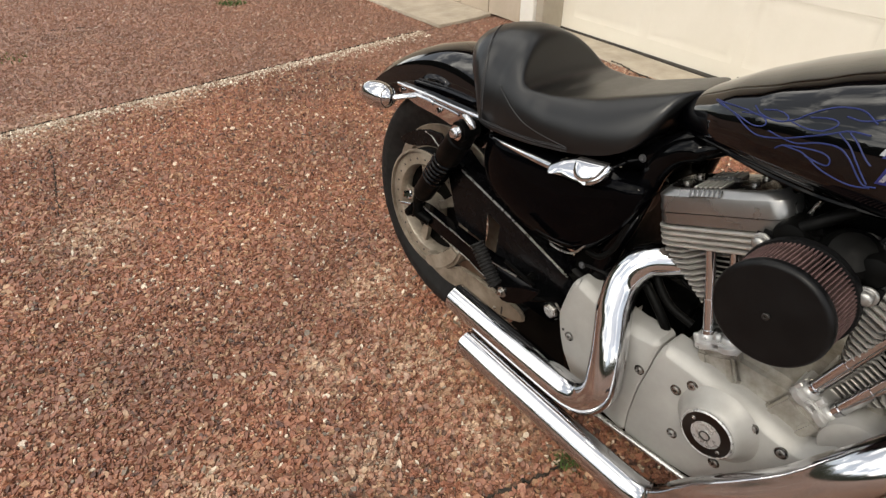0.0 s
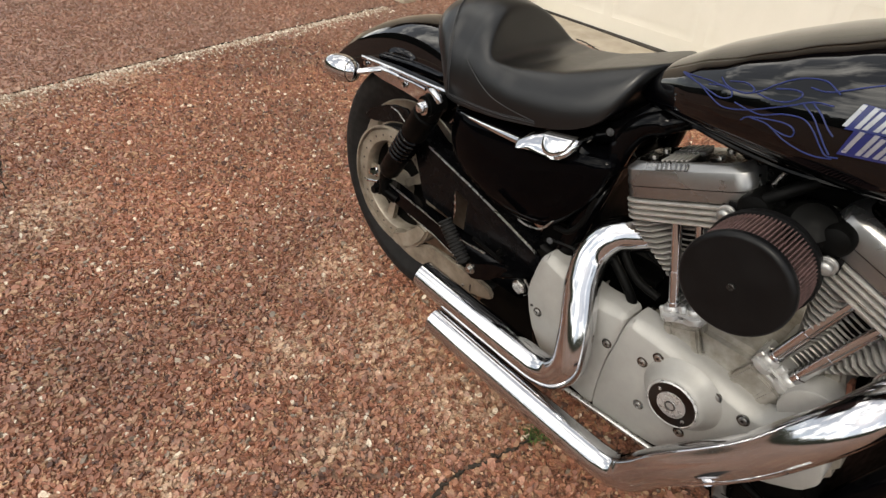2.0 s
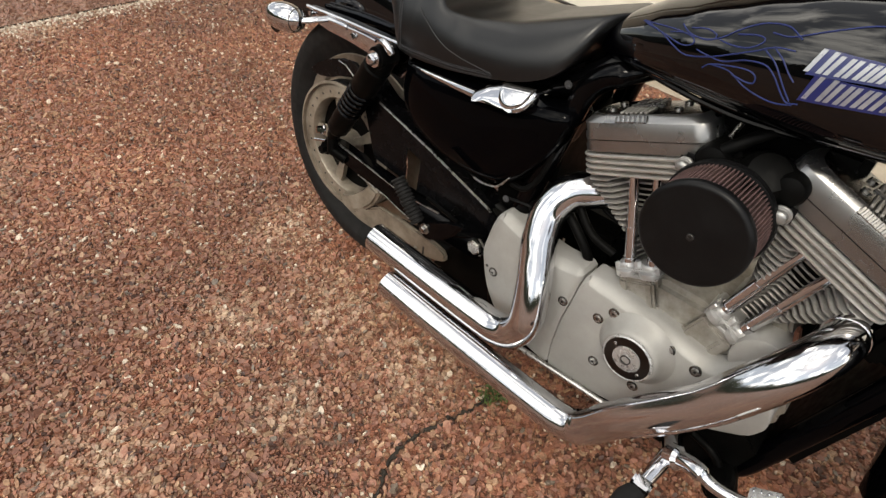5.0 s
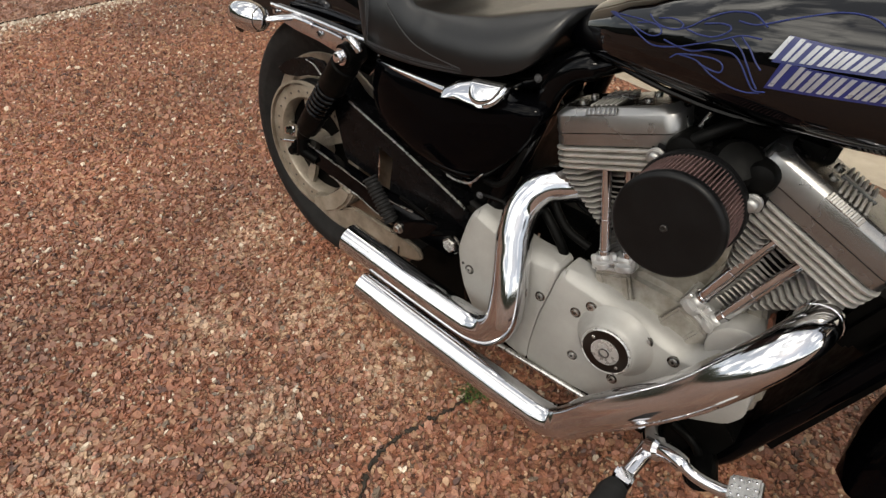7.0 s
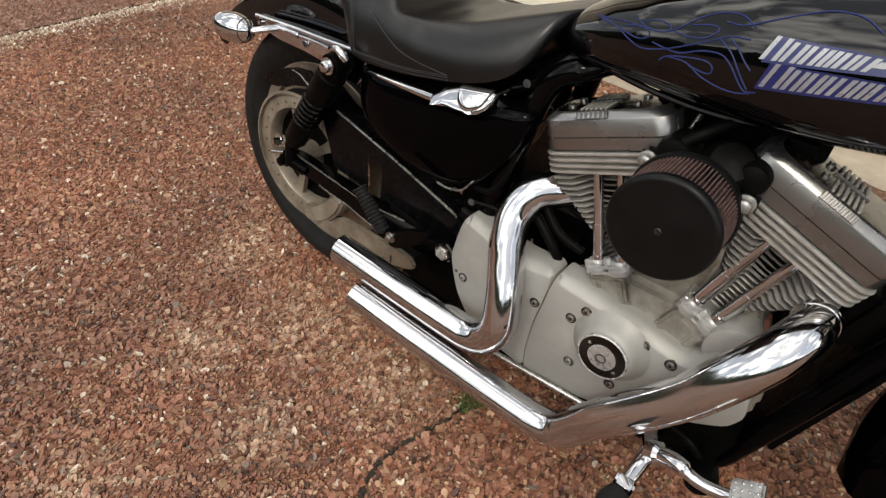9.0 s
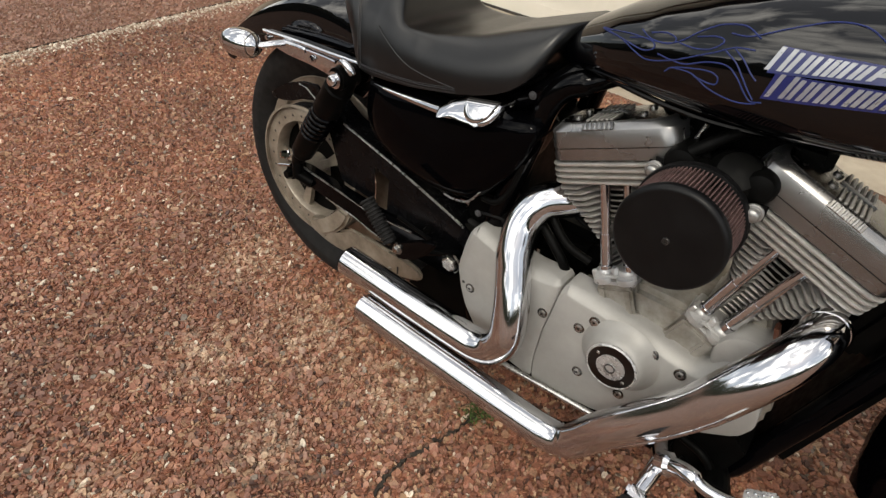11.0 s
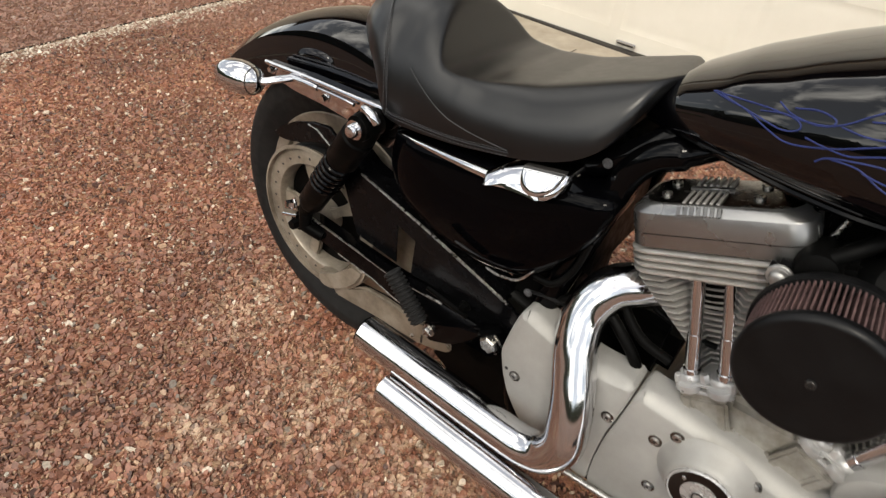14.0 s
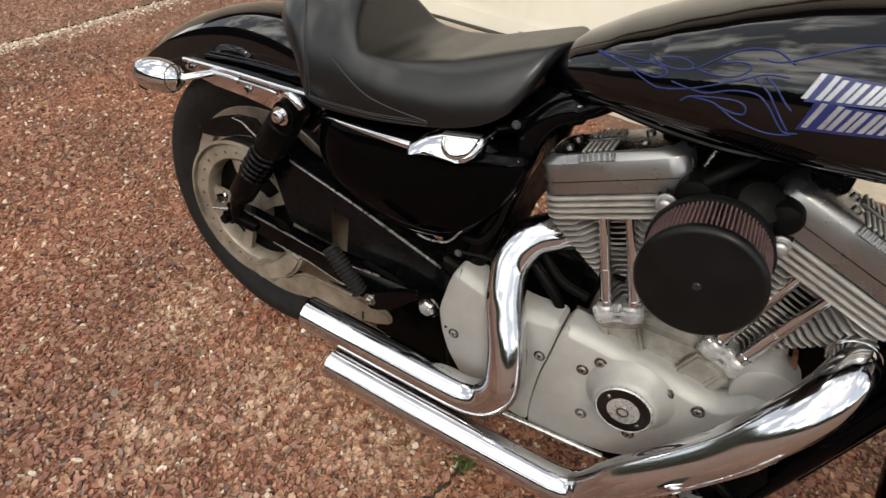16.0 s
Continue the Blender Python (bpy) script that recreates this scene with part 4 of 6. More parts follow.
def cylinder(name, origin, lean, inner, rib=0.0, more=0.0):
    """A cylinder with head fins and rocker box, its foot at the origin of the fin stack, leaning by some degrees; inner is the side of the other cylinder."""
    m = pose(origin[0], 0, origin[1], 0, lean, 0)

    def put(bm, pname, mat, parent, label=""):
        bmesh.ops.transform(bm, matrix=m, verts=bm.verts[:])
        return part(pname, bm, mat, parent, label)

    bm = B()
    lathe(bm, [(0.020, -0.20), (0.020, -0.10), (0.044, -0.045), (0.046, -0.02)], (0, -0.0445, 0), (0, 0, 1), 32)
    barrel = put(bm, name, SATIN, bike, "finned cast cylinder")
    for k in range(16):
        n = -0.0085 - 0.0092 * k
        half = max(0.0290, 0.0810 - 0.0047 * k)
        deep = 0.119 - 0.0014 * k
        lobe, slope = min(0.034, half * 0.44), min(0.018, half * 0.30)
        bm = B()
        ring = [(-half, 0.024 - deep), (-half + 0.003, 0.008 - deep), (-half + 0.010, -deep), (lobe - half, -deep), (lobe + slope - half, 0.025 - deep), (half - lobe - slope, 0.025 - deep), (half - lobe, -deep), (half - 0.010, -deep), (half - 0.003, 0.008 - deep), (half, 0.024 - deep), (half, deep - 0.101), (half - 0.010, deep - 0.089), (0.010 - half, deep - 0.089), (-half, deep - 0.101)]
        loft(bm, [[Vector((x * g, (y + 0.0445) * g - 0.0445, n + h)) for x, y in ring] for h, g in ((-0.0017, 0.975), (-0.0008, 1), (0.0006, 1), (0.0014, 0.975))])
        put(bm, "cooling_fin", DULLFIN, barrel)

    def slab(bm, rows, shift=0.0, back=0.0):
        """A block with rounded corners: rows of height, half length and half width, shifted towards the other cylinder."""
        rings = []
        for n, hx, hy in rows:
            ring = []
            for q, (sx, sy) in enumerate(((1, 1), (-1, 1), (-1, -1), (1, -1))):
                for i in range(6):
                    a = math.pi / 2 * (i / 5 + q)
                    ring.append(Vector((inner * shift + sx * (hx - 0.024) + 0.024 * math.cos(a), -0.0445 + sy * (hy - 0.0685) + 0.024 * math.sin(a) - (back if sy > 0 else 0.0), n)))
            rings.append(ring)
        loft(bm, rings)

    for k in range(4):
        bm = B()
        z = 0.0022 + 0.0090 * k
        slab(bm, [(z - 0.0021, 0.0885, 0.1210), (z - 0.0012, 0.0900, 0.1225), (z + 0.0010, 0.0900, 0.1225), (z + 0.0019, 0.0885, 0.1210)], 0.004)
        put(bm, "head_fin", FIN, barrel)
    bm = B()
    box(bm, (0, -0.0445, 0.016), (0.150, 0.135, 0.036), 0.003)
    put(bm, "cylinder_head", CAST, barrel)

    bm = B()
    slab(bm, [(0.0335, 0.092 + more, 0.117), (0.035, 0.094 + more, 0.119), (0.0515, 0.094 + more, 0.119)], 0.010 + more, 0.050)
    rocker = put(bm, "rocker_box", BRUSHED, bike, "brushed aluminium rocker box base")
    bm = B()
    slab(bm, [(z, hx + more, hy) for z, hx, hy in ((0.0523, 0.0930, 0.1180), (0.0530, 0.0945, 0.1195), (0.0765, 0.0935, 0.1185), (0.0780, 0.0925, 0.1178), (0.0850, 0.0845, 0.1118), (0.0864, 0.0825, 0.1100), (0.0870, 0.080, 0.108))], 0.0105 + more, 0.050)
    put(bm, "rocker_cover", BRUSHED, rocker, "brushed aluminium rocker box cover")
    # the tank underside's dark reflection is put into this top's colour
    bm = B()
    slab(bm, [(0.0840, 0.0795 + more, 0.1075), (0.0874, 0.0795 + more, 0.1075), (0.0876, 0.0785 + more, 0.1065)], 0.0105 + more, 0.050)
    put(bm, "rocker_top", DARKMETAL, rocker, "polished top of the rocker box, darkened for the tank's dark reflection")
    # thin dark plate on the bevel draws the notch's shade
    bm = B()
    box(bm, (rib - 0.004, -0.1165, 0.0822), (0.046, 0.0110, 0.002), 0.0006, (50, 0, 0), 1)
    put(bm, "rib_recess", DARKMETAL, rocker)
    for k in range(6):
        for at, size, tip, mat in (((-0.1170, 0.0825), (0.0036, 0.0110, 0.0030), 50, BRUSHED), ((-0.092, 0.0890), (0.0036, 0.036, 0.0030), 0, DULLFIN), ((-0.046, 0.0892), (0.0040, 0.028, 0.0050), 0, DULLFIN)):
            bm = B()
            box(bm, (rib - 0.0215 + 0.0070 * k, *at), size, 0.0008, (tip, 0, 0), 1)
            put(bm, "cover_rib", mat, rocker)
    bm = B()
    box(bm, (rib - 0.004, -0.064, 0.0888), (0.048, 0.006, 0.0030), 0.0008, (0, 0, 0), 1)
    put(bm, "cover_bar", BRUSHED, rocker)
    for x in (-0.048, 0.048):
        for y in (-0.085, -0.050):
            bm = B()
            capbolt(bm, (x, y, 0.0872), (0, 0, 1), 0.006, 0.004)
            put(bm, "rocker_bolt", STEEL, rocker)
    return barrel


cylinder("rear_cylinder", (0.6964, 0.572), -21.5, 1)
cylinder("front_cylinder", (0.9551, 0.5637), 22.0, -1, -0.014, 0.009)

for a, b in (((0.688, -0.100, 0.567), (0.731, -0.106, 0.426)), ((0.721, -0.100, 0.581), (0.767, -0.106, 0.444)), ((0.930, -0.100, 0.588), (0.876, -0.106, 0.433)), ((0.965, -0.100, 0.561), (0.912, -0.106, 0.424))):
    bm = B()
    p, q = Vector(a), Vector(b)
    tube(bm, [p, p.lerp(q, 0.55), p.lerp(q, 0.552), p.lerp(q, 0.9), p.lerp(q, 0.902), q], [0.0082, 0.0082, 0.0092, 0.0092, 0.0108, 0.0108], 18)
    part("pushrod_tube", bm, CHROME, engine, "chrome pushrod tube")
for x, z, turn in ((0.759, 0.408, -24), (0.882, 0.403, 24)):
    bm = B()
    m = pose(x, -0.096, z, 0, turn, 0)
    box(bm, (0, 0, -0.010), (0.062, 0.050, 0.066), 0.006)
    for sx in (-0.020, 0.020):
        box(bm, (sx, -0.026, -0.012), (0.016, 0.010, 0.050), 0.004)
    box(bm, (0, -0.026, 0.004), (0.050, 0.006, 0.010), 0.002)
    box(bm, (0, -0.003, -0.040), (0.076, 0.056, 0.020), 0.007)
    bmesh.ops.transform(bm, matrix=m, verts=bm.verts[:])
    block = part("lifter_block", bm, CAST, bike, "stained cast lifter block")
    bm = B()
    m = pose(x, -0.094, z, 0, turn, 0)
    box(bm, (0, 0, 0.0262), (0.066, 0.054, 0.0055), 0.0022)
    box(bm, (0, -0.001, 0.0175), (0.068, 0.058, 0.0060), 0.0024)
    for sx in (-0.0185, 0.0185):
        lathe(bm, [(0.0150, 0.027), (0.0155, 0.030), (0.0150, 0.0335), (0.0125, 0.036)], (sx, -0.011, 0), (0, 0, 1), 20)
        lathe(bm, [(0.0150, -0.0045), (0.0160, 0.0), (0.0150, 0.0045)], (sx, -0.020, 0.0218), (0, 0, 1), 20)
    lathe(bm, [(0.0060, 0.0), (0.0060, 0.010), (0.0045, 0.012)], (0, -0.018, 0.0285), (0, 0, 1), 6)
    for sx in (-0.031, 0.031):
        lathe(bm, [(0.0046, 0.0), (0.0046, 0.011), (0.0030, 0.0125)], (sx, -0.022, 0.024), (0, 0, 1), 6)
    bmesh.ops.transform(bm, matrix=m, verts=bm.verts[:])
    part("lifter_clamp", bm, POLISHED, block, "bright lifter clamp plate")
bm = B()
lathe(bm, [(0.042, -0.03), (0.042, 0.018), (0.0405, 0.0220), (0.037, 0.0238), (0.012, 0.0245)], (0.952, -0.108, 0.402), (0.03, -1, 0.04), 40)
part("case_boss", bm, SILVER, engine)
bm = B()
box(bm, (0.971, -0.088, 0.444), (0.006, 0.020, 0.030), 0.002, (0, -18, 0))
part("mount_clip", bm, COPPER, engine, "rusty copper-brown mounting clip")
bm = B()
box(bm, (0.948, -0.06, 0.440), (0.030, 0.050, 0.050), 0.006, (0, -18, 0))
part("mount_lug", bm, CAST, engine, "stained cast mounting lug")

# air cleaner
AC = Vector((0.8195, -0.219, 0.591))
bm = B()
lathe(bm, [(0.0668, -0.010), (0.0682, -0.0085), (0.0684, -0.003), (0.0674, 0.0005), (0.0650, 0.0030), (0.0622, 0.0040), (0.0600, 0.0036), (0.0560, 0.0040), (0.001, 0.0048)], AC, SIDE, 64)
cleaner = part("air_cleaner", bm, LIDBLACK, bike, "round black air cleaner with a maroon pleated filter")
bm = B()
rows = []
for h in (-0.066, -0.005):
    row = []
    for k in range(336):
        a = 2 * math.pi * (k + (0.25 if k % 4 in (1, 3) else 0)) / 336
        r = 0.0672 if k % 4 < 2 else 0.0490
        row.append(AC + Vector((r * math.cos(a), -h, r * math.sin(a))))
    rows.append(row)
loft(bm, rows, True, False)
part("filter_element", bm, PLEAT, cleaner, "maroon pleated cotton filter", 10)
bm = B()
lathe(bm, [(0.070, -0.076), (0.071, -0.07), (0.070, -0.064), (0.062, -0.063)], AC, SIDE, 64)
lathe(bm, [(0.045, -0.10), (0.045, -0.07)], AC, SIDE, 32)
part("backing_plate", bm, PLASTIC, cleaner, "black backing plate")
bm = B()
capbolt(bm, AC + Vector((0, -0.005, 0)), SIDE, 0.0045, 0.003)
part("centre_screw", bm, DARKRING, cleaner)
for at in ((0.758, -0.135, 0.627), (0.884, -0.14, 0.622)):
    bm = B()
    lathe(bm, [(0.0122, 0), (0.0122, 0.0030), (0.0112, 0.0042), (0.0090, 0.0046), (0.0088, 0.0100), (0.0074, 0.0124), (0.0040, 0.0138), (0.001, 0.0140)], at, SIDE, 24)
    part("breather_bolt", bm, DULLSTEEL, cleaner, "domed steel breather bolt")
    bm = B()
    if at[0] < 0.8:
        lathe(bm, [(0.022, -0.03), (0.022, 0.004), (0.019, 0.010), (0.010, 0.013), (0.001, 0.0135)], (at[0] + 0.026, -0.122, at[2] + 0.016), SIDE, 24)
    else:
        lathe(bm, [(0.020, -0.03), (0.020, 0.004), (0.017, 0.010), (0.009, 0.013), (0.001, 0.0135)], (at[0] - 0.006, -0.126, at[2] + 0.027), SIDE, 24)
    part("breather_boot", bm, CARBBLACK, cleaner, "black rubber breather boot")
    bm = B()
    box(bm, (at[0] + (0.018 if at[0] < 0.8 else -0.018), -0.126, at[2] - 0.003), (0.06, 0.016, 0.034), 0.007)
    part("bracket", bm, PLASTIC, cleaner)
bm = B()
lathe(bm, [(0.008, 0.034), (0.024, 0.03), (0.034, 0.014), (0.036, 0.0), (0.036, -0.05)], (0.846, -0.112, 0.640), (0.15, -0.7, 0.7), 28)
lathe(bm, [(0.03, -0.03), (0.036, 0), (0.034, 0.05), (0.02, 0.06)], (0.84, -0.05, 0.60), (0, -1, 0), 24)
box(bm, (0.80, -0.10, 0.648), (0.05, 0.05, 0.03), 0.01, (0, -20, 0))
part("carburettor", bm, CARBBLACK, engine, "black carburettor body")
# the block at x 1.000 is an added black filler over see-through ground
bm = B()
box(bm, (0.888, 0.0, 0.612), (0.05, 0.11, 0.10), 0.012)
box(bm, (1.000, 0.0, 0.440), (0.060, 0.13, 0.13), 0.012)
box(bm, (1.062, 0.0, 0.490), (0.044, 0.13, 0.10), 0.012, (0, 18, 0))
part("intake_manifold", bm, SATIN, engine, "black intake manifold and added dark filler hiding the ground behind")

bm = B()
tube(bm, spline([(0.784, -0.125, 0.652), (0.800, -0.118, 0.668), (0.826, -0.100, 0.690), (0.85, -0.07, 0.70)]), 0.0085, 12)
part("breather_hose", bm, CARBBLACK, cleaner, "black rubber breather hose")
bm = B()
lathe(bm, [(0.0085, 0.0), (0.0105, 0.002), (0.0085, 0.004), (0.0105, 0.006), (0.0085, 0.008), (0.0105, 0.010), (0.0085, 0.012), (0.0085, 0.020)], (0.846, -0.045, 0.648), (0.5, -0.3, 0.8), 18)
part("hose_clamp", bm, DULLSTEEL, engine, "bright steel hose clamp")
bm = B()
tube(bm, [(0.783, -0.085, 0.660), (0.789, -0.081, 0.684)], 0.0035, 10)
part("choke_rod", bm, STEEL, engine)

# exhaust
bm = B()
line = spline([(0.256, -0.200, 0.240), (0.40, -0.200, 0.233), (0.54, -0.200, 0.228), (0.585, -0.200, 0.231), (0.614, -0.200, 0.248), (0.631, -0.199, 0.285), (0.627, -0.190, 0.322), (0.617, -0.177, 0.357), (0.604, -0.163, 0.386), (0.592, -0.149, 0.416), (0.585, -0.125, 0.455), (0.601, -0.103, 0.492), (0.631, -0.080, 0.502), (0.660, -0.052, 0.504), (0.680, -0.020, 0.505)], 6)
tube(bm, line, 0.0300, 32, False)
upper_end = line[-8:-4]
upper = part("upper_exhaust_pipe", bm, PIPECHROME, bike, "polished chrome upper exhaust pipe", 60)
bm = B()
tube(bm, [(0.255, -0.200, 0.240), (0.31, -0.200, 0.2375)], 0.0272, 28, False)
lathe(bm, [(0.0272, 0.0), (0.0299, 0.0), (0.0299, 0.001)], (0.2555, -0.2, 0.240), (-1, 0, 0), 32, False)
tube(bm, [(0.305, -0.200, 0.2375), (0.307, -0.200, 0.2375)], 0.0272, 28, True)
part("pipe_bore", bm, SATIN, upper)
bm = B()
tube(bm, upper_end, [0.0305, 0.0335, 0.0335, 0.0320], 28)
part("port_collar", bm, SATIN, upper, "dark collar at the exhaust port")
bm = B()
low_line = spline([(0.330, -0.231, 0.184), (0.50, -0.231, 0.175), (0.70, -0.231, 0.169), (0.757, -0.231, 0.171), (0.787, -0.230, 0.183), (0.808, -0.229, 0.207), (0.838, -0.226, 0.254), (0.92, -0.218, 0.363), (0.960, -0.208, 0.432), (0.984, -0.193, 0.472), (0.999, -0.171, 0.495), (1.008, -0.146, 0.504), (1.011, -0.118, 0.503), (1.005, -0.09, 0.497)], 6)
tube(bm, low_line, [0.0278] * 24 + [0.0290] * 12 + [0.0290 + 0.0018 * min(1, k / 12) - 0.0062 * max(0.0, (k - 10) / 32) for k in range(len(low_line) - 36)], 32, False)
lower = part("lower_exhaust_pipe", bm, PIPECHROME, bike, "polished chrome lower exhaust pipe", 60)
bm = B()
tube(bm, low_line[-9:-6], [0.0270, 0.0292, 0.0285], 28)
part("header_clamp", bm, CHROME, lower, "chrome clamp at the front exhaust port")
bm = B()
tube(bm, [(0.329, -0.231, 0.184), (0.38, -0.231, 0.1815)], 0.0255, 28, False)
tube(bm, [(0.376, -0.231, 0.1815), (0.378, -0.231, 0.1815)], 0.0255, 28, True)
part("pipe_bore", bm, SATIN, lower)
bm = B()
tube(bm, spline([(0.862, -0.244, 0.252), (0.90, -0.242, 0.300), (0.95, -0.236, 0.372), (0.965, -0.232, 0.398)]), 0.0032, 8)
part("shield_seam", bm, CHROME, lower)
bm = B()
tube(bm, [(0.590, -0.158, 0.1725), (0.80, -0.158, 0.1855)], 0.0055, 12)
part("brake_rod", bm, STEEL, bike, "bright steel brake rod")

# foot controls
bm = B()
tube(bm, rounded([(0.905, -0.12, 0.20), (0.915, -0.19, 0.235), (0.925, -0.225, 0.255)], 0.02), [0.016] * 9, 14)
mount = part("foot_control", bm, CHROME, bike, "chrome foot control with brake pedal and footpeg")
bm = B()
tube(bm, spline([(0.922, -0.225, 0.256), (0.955, -0.238, 0.278), (0.99, -0.247, 0.280), (1.025, -0.25, 0.292), (1.045, -0.25, 0.315)]), [0.018] * 4 + [0.013] * 8 + [0.009] * 21, 14)
part("brake_lever", bm, CHROME, mount, "curved chrome brake lever")
bm = B()
box(bm, (1.040, -0.256, 0.321), (0.040, 0.034, 0.011), 0.003, (20, -35, 0))
pad = part("pedal_pad", bm, STEEL, mount, "studded steel pedal pad")
m = pose(1.040, -0.256, 0.321, 20, -35, 0)
for i in range(4):
    for j in range(3):
        bm = B()
        lathe(bm, [(0.0020, 0.005), (0.0017, 0.0068), (0.0006, 0.0074)], (-0.0138 + 0.0092 * i, -0.010 + 0.010 * j, 0), (0, 0, 1), 8)
        bmesh.ops.transform(bm, matrix=m, verts=bm.verts[:])
        part("stud", bm, CHROME, mount)
bm = B()
tube(bm, [(0.920, -0.225, 0.250), (0.914, -0.290, 0.234)], [0.013, 0.010], 14)
box(bm, (0.914, -0.288, 0.235), (0.028, 0.02, 0.03), 0.004)
peg = part("footpeg", bm, CHROME, mount, "folding chrome footpeg with rubber")
bm = B()
tube(bm, [(0.913, -0.297, 0.232), (0.911, -0.312, 0.228), (0.908, -0.385, 0.212), (0.907, -0.39, 0.211)], [0.015, 0.02, 0.02, 0.014], 16)
part("peg_rubber", bm, RUBBER, mount)

# passenger footpeg, folded up
bm = B()
p, q = Vector((0.311, -0.205, 0.412)), Vector((0.372, -0.205, 0.347))
n = 13
pts, radii = [], []
for k in range(n * 4 + 1):
    pts.append(p.lerp(q, k / (n * 4)))
    radii.append(0.0145 if k % 4 in (1, 2) else 0.0115)
tube(bm, pts, radii, 18)
ppeg = part("passenger_footpeg", bm, RUBBER, bike, "ribbed black rubber passenger footpeg, folded up")
bm = B()
prism(bm, [(0.375, 0.345), (0.40, 0.361), (0.440, 0.383), (0.471, 0.398), (0.474, 0.390), (0.455, 0.362), (0.430, 0.338), (0.395, 0.320), (0.380, 0.325)], -0.206, -0.194, 0.004)
tube(bm, [(0.43, -0.196, 0.355), (0.46, -0.12, 0.33)], 0.010, 10)
part("peg_bracket", bm, TUBEBLACK, ppeg, "glossy black peg bracket")
bm = B()
hexbolt(bm, (0.391, -0.206, 0.344), SIDE, 0.0078, 0.009)
part("peg_bolt", bm, STEEL, ppeg)
bm = B()
hexbolt(bm, (0.415, -0.15, 0.372), SIDE, 0.007, 0.012, 0.5)
tube(bm, [(0.34, -0.15, 0.362), (0.42, -0.15, 0.350)], 0.004, 8)
part("linkage_bolt", bm, SATIN, ppeg)

# front wheel, fender and fork, turned to the left
STEER = pose(1.2, 0, 0.775) @ Matrix.Rotation(radians(25), 4, Vector((-0.5, 0, 0.866))) @ pose(-1.2, 0, -0.775)
front = new("front_end")
FH = Vector((1.480, 0, 0.330))
wheel("front_wheel", FH, 0.330, 0.052, 0.245, front, 9)
bm = B()
rings = []
for k in range(31):
    a = radians(186 - 130 * k / 30)
    r = 0.372
    out = Vector((math.cos(a), 0, math.sin(a)))
    grow = 0.62 + 0.38 * min(1, k / 3) if k < 3 else 1
    sect = [(-0.066 * grow, -0.035), (-0.068 * grow, -0.02), (-0.055 * grow, -0.006), (-0.02, 0.002), (0.02, 0.002), (0.055 * grow, -0.006), (0.068 * grow, -0.02), (0.066 * grow, -0.035)]
    rings.append([FH + out * (r + dr) + Vector((0, y, 0)) for y, dr in sect] + [FH + out * (r + dr - 0.003) + Vector((0, y * 0.95, 0)) for y, dr in sect[::-1]])
loft(bm, rings)
part("front_fender", bm, GLOSS, front, "glossy black front fender")
for s in (-1, 1):
    bm = B()
    tube(bm, [(1.455, 0.09 * s, 0.32), (1.345, 0.09 * s, 0.555), (1.343, 0.09 * s, 0.558), (1.18, 0.09 * s, 0.87)], [0.029, 0.029, 0.021, 0.021], 20)
    part("fork_leg", bm, SATIN, front, "black telescopic fork leg")
bm = B()
box(bm, (1.205, 0, 0.83), (0.06, 0.23, 0.03), 0.008, (0, -30, 0))
box(bm, (1.285, 0, 0.69), (0.06, 0.23, 0.03), 0.008, (0, -30, 0))
part("triple_clamp", bm, SATIN, front, "black fork clamp")
for ob in front.children_recursive:
    ob.data.transform(STEER)
for ob in list(front.children):
    ob.parent = bike
bpy.data.objects.remove(front)


